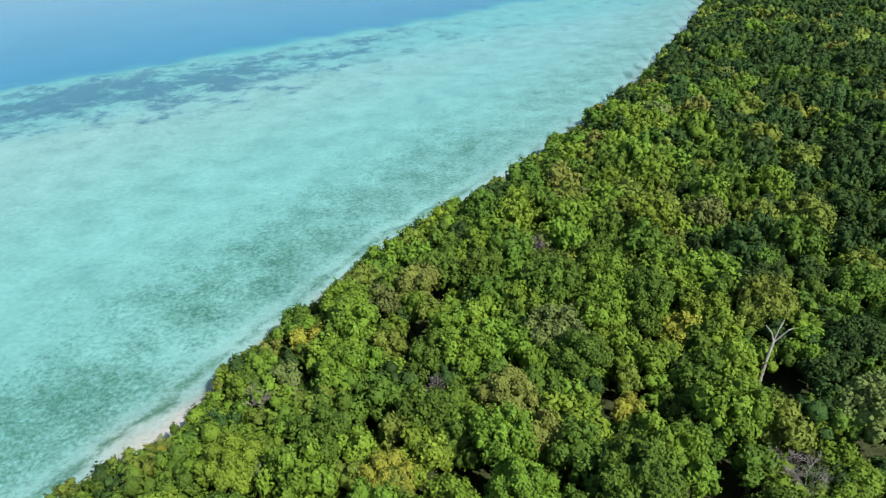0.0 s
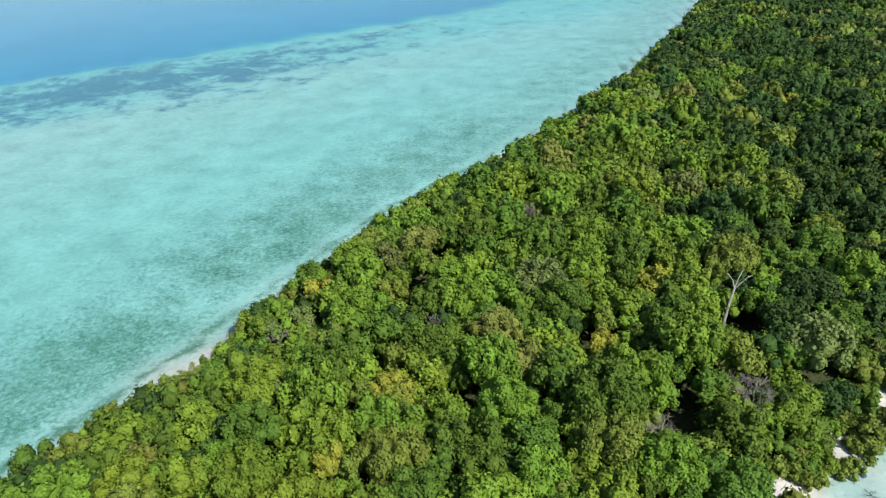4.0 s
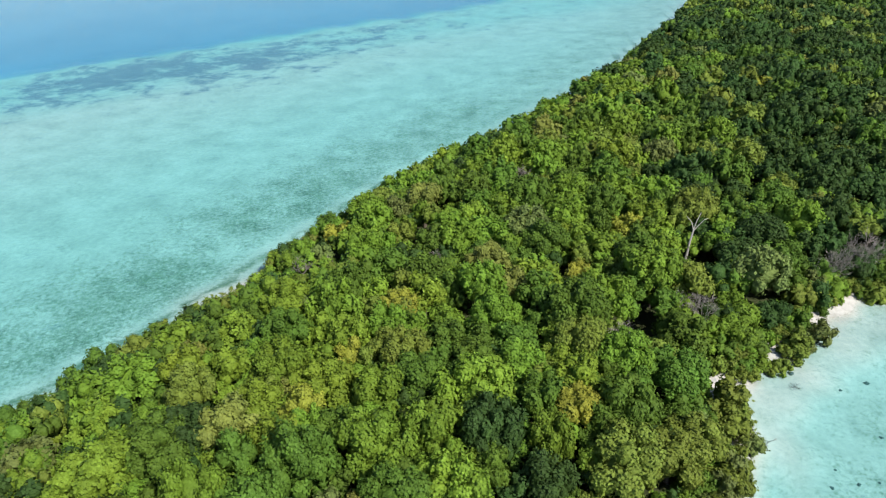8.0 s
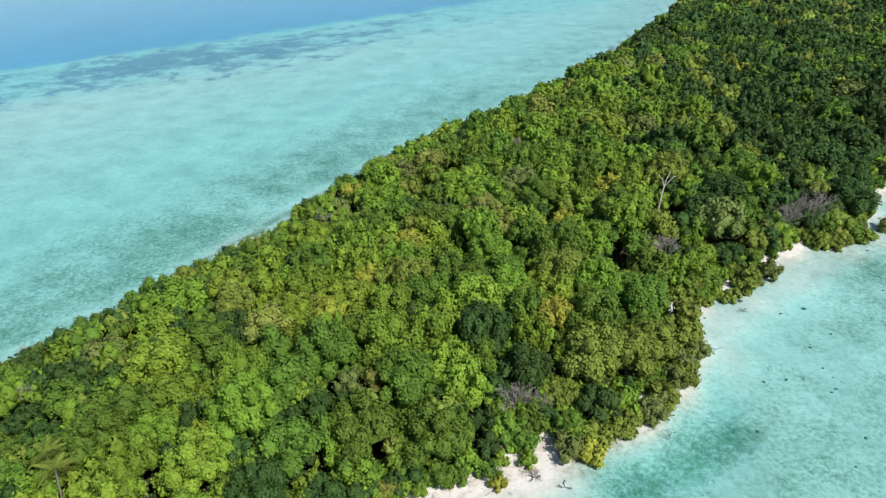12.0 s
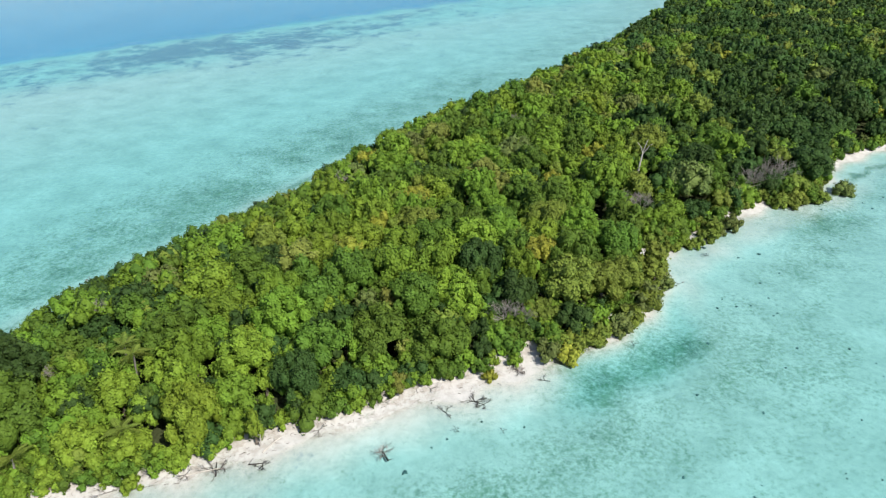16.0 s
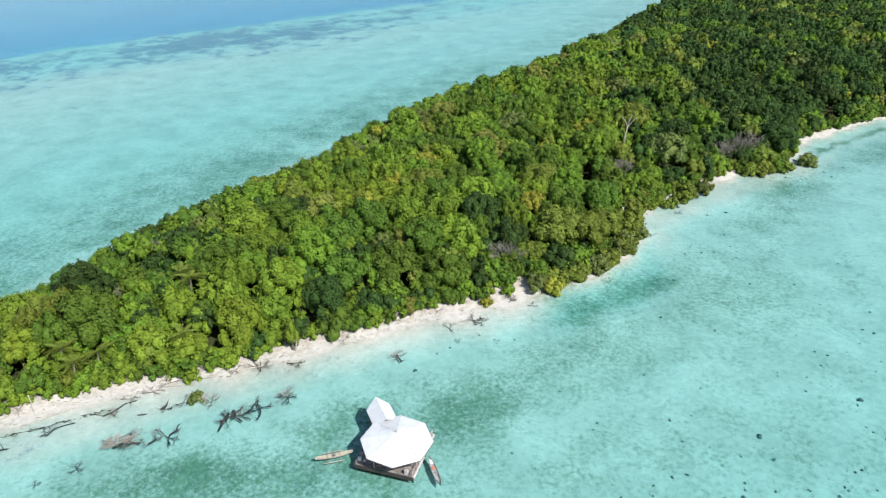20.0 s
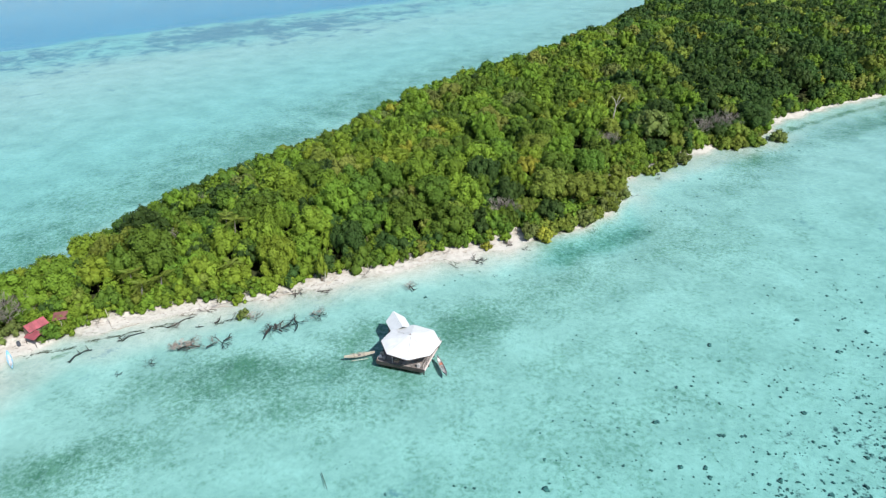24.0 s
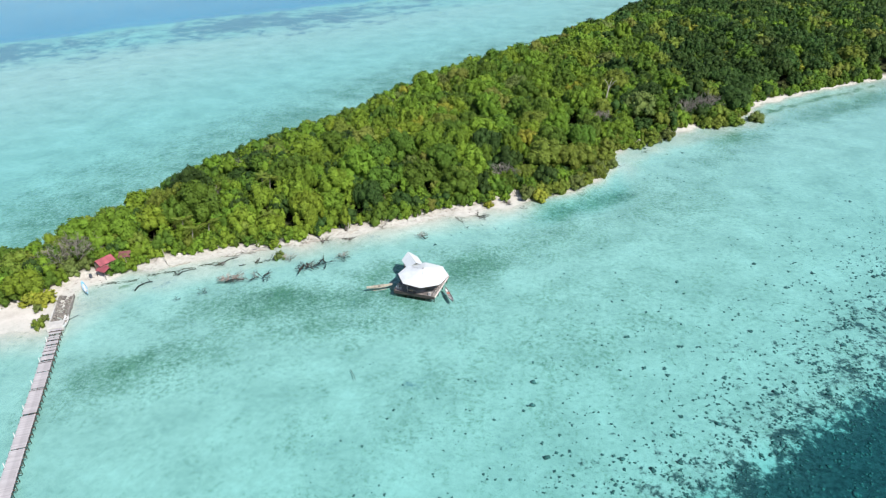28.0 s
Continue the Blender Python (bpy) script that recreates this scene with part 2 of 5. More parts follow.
WOOD = np.array(WOOD_SOUTH + WOOD_NORTH, float)


def inside_distance(points, ring):
    """Metres from the ring, positive inside it."""
    a, b = ring, np.roll(ring, -1, 0)
    best = np.full(len(points), 1e18)
    inside = np.zeros(len(points), bool)
    x, y = points[:, 0], points[:, 1]
    for (ax, ay), (bx, by) in zip(a, b):
        dx, dy = bx - ax, by - ay
        f = np.clip(((x - ax) * dx + (y - ay) * dy) / (dx * dx + dy * dy), 0, 1)
        best = np.minimum(best, (x - ax - f * dx) ** 2 + (y - ay - f * dy) ** 2)
        with np.errstate(divide="ignore", invalid="ignore"):
            inside ^= ((ay > y) != (by > y)) & (x < ax + (y - ay) * dx / (dy if dy else 1e-9))
    return np.where(inside, 1, -1) * np.sqrt(best)


def line_side(points, a, b):
    """Metres to the left of the line from a to b."""
    d = np.array(b, float) - a
    return (d[0] * (points[:, 1] - a[1]) - d[1] * (points[:, 0] - a[0])) / np.hypot(*d)


def waviness(points, scale, seed):
    """A smooth uneven field about 0, made of a few crossing waves."""
    rng = np.random.default_rng(seed)
    out = np.zeros(len(points))
    for k in range(9):
        ang, f = rng.uniform(0, 6.283), rng.uniform(0.5, 2.2) / scale
        out += np.sin(points @ (np.cos(ang), np.sin(ang)) * f * 6.283 + rng.uniform(0, 6.283)) / (1 + 0.4 * k)
    return out / 2.2


def step(v, lo, hi):
    f = np.clip((v - lo) / (hi - lo), 0, 1)
    return f * f * (3 - 2 * f)


def reef_side(points):
    """Metres on the lagoon's side of the reef edge in the south-east, below 0 beyond it."""
    return -0.5 + line_side(points, (39.3, 76.4), (72.7, 108.0)) + 3.5 * waviness(points, 60, 5) + 1.5 * waviness(points, 12, 6)


def drop_side(points):
    """Metres beyond the edge where the northern flat drops into deep water, below 0 on the flat."""
    return line_side(points, (-268, 364), (-56, 529)) + 5 * waviness(points, 80, 5)


def sea_depth(points):
    """Metres of water over the bed; below 0 on land."""
    south = step(line_side(points, (-90, 105), (60, 215)), 6, -6)
    d = -inside_distance(points, SHORE) + 0.9 * waviness(points, 9, 3) + (1 - south) * 2.7
    lagoon_s = 0.097 * np.clip(d, 0, 9) + 0.14 * step(points[:, 0], 12, 20) * step(-points[:, 0], -42, -36) * np.clip(d, 0, 4) * step(d, 16, 4) + 0.003 * np.clip(d - 9, 0, 45) + 0.003 * np.clip(d - 54, 0, 60)
    spit = np.exp(-(((points[:, 0] + 49) ** 2 + (points[:, 1] - 226) ** 2) / 40))
    lagoon_n = (0.30 - 0.24 * spit) * np.clip(d, 0, 2.2) + 0.05 * np.clip(d - 2.2, 0, 7) + 0.004 * np.clip(d - 9, 0, 30) - 0.004 * np.clip(d - 60, 0, 80)
    deep = south * lagoon_s + (1 - south) * lagoon_n
    # reef edge south of the lagoon, and the far edge of the northern flat
    edge_s = reef_side(points)
    deep = deep + 1.0 * step(-edge_s, -4, 12) + 18 * step(-edge_s, 22, 110)
    edge_n = drop_side(points)
    deep = deep + 0.7 * step(edge_n, -95, -45) + 26 * step(edge_n, -14, 26)
    return np.where(d > 0, deep, 0.13 * d)


def graded(lo, hi, fine, far):
    out = list(np.arange(lo, hi + fine / 2, fine))
    stepping, v = fine, hi
    while v < far:
        stepping *= 1.085
        v += stepping
        out.append(v)
    stepping, v = fine, lo
    while v > -far:
        stepping *= 1.085
        v -= stepping
        out.insert(0, v)
    return np.array(out)


def mesh_object(name, verts, quads, mats, slots=None, attributes=None, smooth=False):
    """One mesh from arrays of corners and four-sided faces."""
    me = bpy.data.meshes.new(name)
    n = len(quads)
    me.vertices.add(len(verts))
    me.vertices.foreach_set("co", np.asarray(verts, np.float32).ravel())
    me.loops.add(4 * n)
    me.loops.foreach_set("vertex_index", np.asarray(quads, np.int32).ravel())
    me.polygons.add(n)
    me.polygons.foreach_set("loop_start", np.arange(0, 4 * n, 4, dtype=np.int32))
    for m in mats:
        me.materials.append(m)
    if slots is not None:
        me.polygons.foreach_set("material_index", np.asarray(slots, np.int32))
    me.update(calc_edges=True)
    if smooth:
        me.polygons.foreach_set("use_smooth", np.ones(n, bool))
    for key, values in (attributes or {}).items():
        me.attributes.new(key, "FLOAT", "POINT").data.foreach_set("value", np.asarray(values, np.float32))
    return me


gx, gy = graded(-125, 165, 1.6, 3600), graded(60, 300, 1.6, 3600)
gxx, gyy = np.meshgrid(gx, gy)
flat = np.stack([gxx.ravel(), gyy.ravel()], 1)
depth = sea_depth(flat)
wood_in = inside_distance(flat, WOOD) + 0.8 * waviness(flat, 7, 8)
cols, rows_n = len(gx), len(gy)
corner = (np.arange(rows_n - 1)[:, None] * cols + np.arange(cols - 1)).ravel()
sheet = np.stack([corner, corner + 1, corner + cols + 1, corner + cols], 1)
land = -depth
height = np.where(depth > 0, -3.4 * np.tanh(depth / 3.4), np.minimum(land * 1.0, 1.0) + 0.25 * step(wood_in, -0.5, 2.0))
height += np.where(depth < 0, 0.10 * waviness(flat, 5, 11), 0.05 * waviness(flat, 6, 12) * np.clip(depth, 0, 1))


def blot(cx, cy, rx, ry, turn):
    c, s = math.cos(radians(turn)), math.sin(radians(turn))
    u, v = flat[:, 0] - cx, flat[:, 1] - cy
    return np.exp(-0.7 * (((u * c + v * s) / rx) ** 2 + ((v * c - u * s) / ry) ** 2))


south_of = line_side(flat, (-90, 105), (60, 215)) < 0
off_shore = -inside_distance(flat, SHORE)
grass = np.maximum.reduce([
    1.0 * blot(-34, 117, 19, 7, 12), 1.2 * blot(-37, 119.5, 8, 4, 20), 0.95 * blot(-17, 131, 9, 4, 38), 1.1 * blot(-57, 95.5, 8, 3.5, 38), 0.9 * blot(-14, 122, 16, 9, 25), 0.6 * blot(-20, 112, 26, 8, 20), 0.95 * blot(1, 134, 12, 7, 40), 0.7 * blot(-50, 97, 17, 7, 40),
    0.9 * blot(22, 162, 8, 6, 40), 0.95 * blot(33, 170, 12, 5, 35), 0.55 * blot(20, 148, 24, 9, 38), 0.5 * blot(46, 168, 26, 16, 40),
    0.6 * blot(66, 200, 16, 7, 40), 0.85 * blot(80, 218, 13, 6, 35), 0.95 * blot(125, 252, 38, 6, 36), 0.4 * blot(20, 110, 45, 20, 40)])
ridge = np.where(south_of, 0, np.exp(-((off_shore - 2.6 - 0.9 * waviness(flat, 11, 41)) / 1.2) ** 2) * (1.05 + 0.35 * waviness(flat, 6, 46)))
meadow = np.where(south_of, 0, np.where(flat[:, 0] > 0, 0.52, 0.70) * (1 + 0.2 * waviness(flat, 45, 42)) * step(off_shore, 2, 9) * (0.04 + 0.96 * step(off_shore, 55, 14)) * step(off_shore, 140, 60))
grass = np.maximum.reduce([grass, ridge, meadow])
beyond = drop_side(flat)
patch = np.where(south_of, 0, step(beyond, -120, -48) * step(beyond, -4, -26) * (0.85 + 0.3 * waviness(flat, 90, 43)) * (0.35 + 0.65 * step(-flat[:, 0], -20, 70)))
past_reef = reef_side(flat)
reef = np.clip(0.54 - np.where(past_reef > 0, past_reef / 46, past_reef / 13), -0.6, 1.6)
grass = np.maximum(grass, 0.35 * step(reef_side(flat), 20, 0))
wrack = step(wood_in, -4.5, -0.8) * np.where(south_of, 0.45, 0.3)
ground = new("ground", mesh_object("ground", np.column_stack([flat, height]), sheet, [GROUND],
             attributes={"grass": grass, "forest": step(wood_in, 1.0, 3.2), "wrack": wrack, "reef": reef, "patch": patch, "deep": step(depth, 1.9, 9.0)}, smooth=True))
tagged(ground, "white coral sand shore running down into a seagrass bed", "ground", kind="structure")
# the sea lies over the bed and stops just inside the sand
wet = depth[sheet].max(1) > -0.15
used = np.unique(sheet[wet])
index = np.zeros(len(flat), np.int64)
index[used] = np.arange(len(used))
water = new("water", mesh_object("water", np.column_stack([flat[used], np.zeros(len(used))]), index[sheet[wet]], [WATER],
            attributes={"depth": np.clip(depth[used], 0, 60)}, smooth=True))
tagged(water, "clear turquoise lagoon water turning deep blue", "water", kind="structure")


# ---- helpers for things ----
def part(name, bm, mat, parent, label=""):
    me = bpy.data.meshes.new(name)
    bm.to_mesh(me)
    bm.free()
    me.materials.append(mat)
    ob = new(name, me)
    ob.parent = parent
    if label:
        tagged(ob, label)
    return ob


def mesh_part(name, me, parent, label=""):
    ob = new(name, me)
    ob.parent = parent
    if label:
        tagged(ob, label)
    return ob


def thing(name, label, category, m=None, group="", kind=""):
    ob = new(name)
    ob.empty_display_size = 0.2
    if m is not None:
        ob.matrix_world = m
    return tagged(ob, label, category, group, kind)


def ground_z(x, y):
    i = min(max(int(np.searchsorted(gx, x)), 1), cols - 1)
    j = min(max(int(np.searchsorted(gy, y)), 1), rows_n - 1)
    h = height.reshape(rows_n, cols)
    fx, fy = (x - gx[i - 1]) / (gx[i] - gx[i - 1]), (y - gy[j - 1]) / (gy[j] - gy[j - 1])
    return float((h[j - 1, i - 1] * (1 - fx) + h[j - 1, i] * fx) * (1 - fy) + (h[j, i - 1] * (1 - fx) + h[j, i] * fx) * fy)


# ---- trees ----
def ball_template():
    """A ball of 24 four-sided faces."""
    bm = bmesh.new()
    bmesh.ops.create_cube(bm, size=2)
    bmesh.ops.subdivide_edges(bm, edges=bm.edges[:], cuts=1, use_grid_fill=True)
    v = np.array([p.co.normalized()[:] for p in bm.verts])
    bm.verts.index_update()
    q = np.array([[p.index for p in f.verts] for f in bm.faces])
    bm.free()
    return v, q


BALL_V, BALL_Q = ball_template()
CUBE_V = np.array([(a, b, c) for a in (-1, 1) for b in (-1, 1) for c in (-1, 1)]) / 3 ** 0.5
CUBE_Q = np.array([(0, 1, 3, 2), (4, 6, 7, 5), (0, 4, 5, 1), (2, 3, 7, 6), (0, 2, 6, 4), (1, 5, 7, 3)])
RHOMB_V = np.concatenate([CUBE_V, np.array([(1, 0, 0), (-1, 0, 0), (0, 1, 0), (0, -1, 0), (0, 0, 1), (0, 0, -1)], float)])
RHOMB_Q = np.array([(8, 4, 11, 5), (8, 5, 12, 7), (8, 7, 10, 6), (8, 6, 13, 4), (9, 1, 11, 0), (9, 3, 12, 1), (9, 2, 10, 3), (9, 0, 13, 2),
                    (12, 5, 11, 1), (12, 3, 10, 7), (13, 0, 11, 4), (13, 6, 10, 2)])


def crown_arrays(seed, radius, tall, lobes, leaves, size, core="ball", fan=4):
    """A crown of rounded leafy clumps round its own origin (the middle of its underside): corners and faces."""
    rng = np.random.default_rng(seed)
    f = (np.arange(lobes) + 0.5) / lobes
    ang = np.arange(lobes) * 2.399963 + rng.uniform(0, 6.283) + rng.normal(0, 0.25, lobes)
    polar = np.sqrt(f) * 1.75 * rng.uniform(0.85, 1.08, lobes)
    oval = rng.uniform(0.86, 1.14)
    lr = radius * rng.uniform(0.78, 1.25, lobes) * min(0.46, 1.0 / lobes ** 0.5)
    out = radius * 0.74 * np.sin(np.minimum(polar, 1.57)) * rng.uniform(0.86, 1.12, lobes)
    cz = tall * (0.16 + 0.60 * np.cos(polar)) + 0.06 * tall * rng.standard_normal(lobes)
    centres = np.stack([out * np.cos(ang) * oval, out * np.sin(ang) / oval, cz], 1)
    stretch = np.stack([np.ones(lobes), np.ones(lobes), 1.0 + 0.45 * np.clip(polar / 1.7, 0, 1)], 1)
    bv, bq = {"ball": (BALL_V, BALL_Q), "rhomb": (RHOMB_V, RHOMB_Q)}[core]
    verts, quads, tones, start = [], [], [], 0
    clump_tone = np.append(rng.uniform(0, 1, lobes), 0.4)
    swell = rng.standard_normal((lobes + 1, 3, 3)) * 3.6
    phase = rng.uniform(0, 6.283, (lobes + 1, 1, 3))

    def lumpy(dirs, own):
        """How far an uneven clump bulges along each direction."""
        return 1 + 0.11 * np.sin(np.einsum("nk,njk->nj", dirs, swell[own]) + phase[own][:, 0]).sum(1)

    def buried(points, own, limit):
        gap = np.linalg.norm((points[:, None] - centres[None]) / stretch[None], axis=2) / lr
        gap[np.arange(len(points)), own] = 9
        return gap.min(1) < limit

    # the middle of the crown, which closes it where clumps stand apart
    for k in range(-1, lobes):
        c, r, st = (np.array([0, 0, 0.30 * tall]), 0.62 * radius, np.array([1, 1, 0.62 * tall / radius])) if k < 0 else (centres[k], lr[k] * 0.91, stretch[k])
        v = c + bv * (lumpy(bv, np.full(len(bv), k)) + 0.06 * rng.standard_normal(len(bv)))[:, None] * r * st
        q = bq if k < 0 else bq[~buried(v[bq].mean(1), k, 0.80)]
        verts.append(v)
        quads.append(q + start)
        tones.append(np.full(len(v), clump_tone[k]))
        start += len(v)
    sprays = leaves // fan
    share = rng.choice(lobes, sprays * 3, p=lr ** 2 / (lr ** 2).sum())
    way = rng.standard_normal((len(share), 3))
    way[:, 2] = np.where(way[:, 2] < -0.5, -way[:, 2], way[:, 2])
    way /= np.linalg.norm(way, axis=1)[:, None]
    pos = centres[share] + way * (lr[share] * lumpy(way, share) * rng.uniform(0.92, 1.09, len(share)))[:, None] * stretch[share]
    keep = np.where(~buried(pos, share, 0.88))[0][:sprays]
    lean = way[keep] + (0, 0, 0.15) + 0.18 * rng.standard_normal((len(keep), 3))
    pos, lean = np.repeat(pos[keep], fan, 0), np.repeat(lean, fan, 0)
    pos = pos + rng.standard_normal(pos.shape) * (0.35 * size, 0.35 * size, 0.25 * size)
    nrm = lean + 0.30 * rng.standard_normal(lean.shape)
    nrm /= np.linalg.norm(nrm, axis=1)[:, None]
    along = np.cross(nrm, rng.standard_normal(nrm.shape))
    along -= (0, 0, 0.4)
    along -= nrm * (along * nrm).sum(1)[:, None]
    along /= np.linalg.norm(along, axis=1)[:, None] + 1e-6
    side = np.cross(nrm, along)
    ln = size * rng.uniform(0.65, 1.35, (len(pos), 1))
    w = ln * rng.uniform(0.32, 0.48, (len(pos), 1))
    lift = -nrm * ln * 0.10
    leaf = np.stack([pos - along * ln / 2, pos + side * w + lift, pos + along * ln / 2, pos - side * w + lift], 1).reshape(-1, 3)
    quads.append(np.arange(len(leaf)).reshape(-1, 4) + start)
    verts.append(leaf)
    tones.append(np.repeat(clump_tone[share[keep]], fan * 4))
    return np.concatenate(verts), np.concatenate(quads), np.concatenate(tones)


def tube(bm, pts, radii, sides=5):
    """A tapered limb through the points."""
    rings = []
    for i, p in enumerate(pts):
        p = Vector(p)
        d = (Vector(pts[min(i + 1, len(pts) - 1)]) - Vector(pts[max(i - 1, 0)])).normalized()
        u = d.orthogonal().normalized()
        w = d.cross(u)
        rings.append([bm.verts.new(p + (u * math.cos(a) + w * math.sin(a)) * radii[i]) for a in (2 * math.pi * k / sides for k in range(sides))])
    for a, b in zip(rings, rings[1:]):
        for k in range(sides):
            bm.faces.new((a[k], a[(k + 1) % sides], b[(k + 1) % sides], b[k]))
    bm.faces.new(rings[-1])
    bm.faces.new(rings[0][::-1])


def trunk_mesh(seed, tall, thick, limbs=4):
    rng = random.Random(seed)
    bm = bmesh.new()
    lean = (rng.uniform(-0.3, 0.3), rng.uniform(-0.3, 0.3))
    pts = [(lean[0] * f * f, lean[1] * f * f, tall * f - 0.3 * (1 - f)) for f in (0, 0.35, 0.7, 1.0)]
    tube(bm, pts, [thick * 1.4, thick, thick * 0.8, thick * 0.55], 7)
    for k in range(limbs):
        a = 6.283 * k / limbs + rng.uniform(-0.4, 0.4)
        r = tall * rng.uniform(0.18, 0.3)
        z0 = tall * rng.uniform(0.6, 0.95)
        tube(bm, [(pts[2][0], pts[2][1], z0), (r * 0.6 * math.cos(a), r * 0.6 * math.sin(a), z0 + 0.5), (r * math.cos(a), r * math.sin(a), z0 + 1.4)],
             [thick * 0.45, thick * 0.3, thick * 0.15], 5)
    me = bpy.data.meshes.new("trunk")
    bm.to_mesh(me)
    bm.free()
    me.materials.append(BARK)
    return me


# crown shapes, drawn once and shared: (radius, height); small, middle-sized and large trees
SHAPES = [(2.1, 3.4), (2.5, 4.2), (2.3, 3.0), (3.0, 3.8), (3.4, 4.4), (3.6, 3.7), (3.2, 5.0), (4.3, 4.6), (4.8, 4.4), (4.6, 5.4)]


def drawn(seed, clumps, leaves, size, core, fan=4):
    """All the shapes at one fineness: clumps and leaves for a crown of 3.3 m, more for larger ones."""
    return [crown_arrays(seed + i, r, h, max(4, round(clumps * (r / 3.3) ** 1.6)), int(leaves * (r / 3.3) ** 2 * (0.6 + 0.1 * h)), size, core, fan) for i, (r, h) in enumerate(SHAPES)]


NEAR = drawn(40, 11, 1800, 0.37, "ball", 2)
CLOSE = drawn(50, 11, 940, 0.46, "rhomb", 2)
MIDDLE = drawn(60, 11, 470, 0.61, "rhomb", 2)
FAR = drawn(80, 9, 170, 0.90, "rhomb", 2)
FARTHEST = drawn(70, 7, 46, 1.4, "rhomb", 2)
LOW = drawn(90, 5, 150, 0.60, "rhomb", 2)
LOW_NEAR = drawn(95, 7, 400, 0.44, "rhomb", 2)
KINDS = ["bright", "mid", "deep", "dark", "olive", "brown", "yellow", "grey"]
TREE_LABEL = {
    "bright": "broadleaf forest tree with a bright yellow-green crown",
    "mid": "broadleaf forest tree with a full mid-green crown",
    "deep": "broadleaf forest tree with a deep green clumpy crown",
    "dark": "broadleaf forest tree with a very dark green crown",
    "olive": "forest tree with a dull olive-green crown",
    "brown": "forest tree with browning leaves in its crown",
    "yellow": "forest tree with yellowing leaves in its crown",
    "grey": "forest tree with a grey-green feathery crown",
}
crown_mesh = {}
trunk_meshes = [trunk_mesh(i, 5.2, 0.22 + 0.03 * i) for i in range(4)]


def near_crown(shape, kind, fine=True):
    if (shape, kind, fine) not in crown_mesh:
        v, q, c = (NEAR if fine else CLOSE)[shape]
        crown_mesh[shape, kind, fine] = mesh_object("crown", v, q, [LEAF[kind]], attributes={"clump": c}, smooth=True)
    return crown_mesh[shape, kind, fine]


def forest_tree(x, y, z, base, shape, kind, size, turn, tall=1.0, fine=True):
    """A tree whose crown's underside stands at base metres over its foot at z."""
    t = thing("tree", TREE_LABEL[kind], "tree", pose(x, y, z), "trees of the island forest")
    tr = mesh_part("trunk", trunk_meshes[shape % 4], t)
    tr.scale = (1, 1, (base + 0.6 * size) / 5.2)
    cr = mesh_part("crown", near_crown(shape, kind, fine), t)
    cr.location, cr.rotation_euler, cr.scale = (0, 0, base), (0, 0, turn), (size, size, size * tall)
    return t


# landmark trees: x, y, kind, size
LANDMARKS = [(2.3, 225.2, "brown", 1.35), (-11.1, 253.6, "brown", 1.2), (13.4, 232.9, "deep", 1.5), (17.4, 223.5, "yellow", 0.6),
             (-31.3, 214.0, "bright", 1.35), (-16.4, 217.0, "bright", 0.8), (-12.5, 211.6, "yellow", 1.0), (6.1, 218.6, "brown", 0.9),
             (-29.2, 204.9, "deep", 1.35), (-22.9, 188.5, "yellow", 0.95), (-11.6, 211.8, "olive", 0.8), (12.5, 188.6, "yellow", 1.0),
             (17.7, 180.8, "olive", 1.6), (23.5, 182.5, "olive", 1.35), (27.5, 186.5, "olive", 1.2), (-39.1, 181.2, "deep", 1.35), (-8.8, 172.6, "deep", 1.4), (-66.7, 152.7, "dark", 1.5),
             (-36.8, 183.6, "dark", 1.15), (80.3, 238.3, "dark", 1.7), (85.5, 246.0, "dark", 1.5), (88.0, 254.0, "dark", 1.4), (-84.9, 113.3, "bright", 1.1)]
BARE_SPOTS = [(-31.8, 227.6), (-27.9, 229.0), (-7.4, 227.8), (10.0, 267.5), (36.1, 213.2), (6.4, 170.1), (64.0, 229.0), (72.0, 234.2),
              (-60.4, 153.6), (-81.0, 125.5), (40.4, 234.5), (43.0, 231.0), (-8.0, 172.0), (39.0, 229.5), (40.5, 226.5), (22.0, 206.5)]
rng = np.random.default_rng(7)
fixed = [(a, b, 2.5 * sz) for a, b, k, sz in LANDMARKS] + [(a, b, 2.6) for a, b in BARE_SPOTS]
fixed += [(-48.3, 154.6, 1.6), (-51.5, 157.5, 1.4), (-60.2, 135.6, 1.5), (-57.5, 137.8, 1.2), (-41.0, 216.6, 1.0)]
fixed += [(-75.5, 125.5, 1.5), (-73.5, 126.5, 1.2), (-78.5, 123.5, 1.2), (-82.0, 126.5, 1.6), (-84.5, 123.5, 1.6), (-79.5, 127.0, 1.2)]
spots, cells = [], collections.defaultdict(list)
for a, b, r in fixed:
    cells[int(a // 9), int(b // 9)].append((a, b, r))
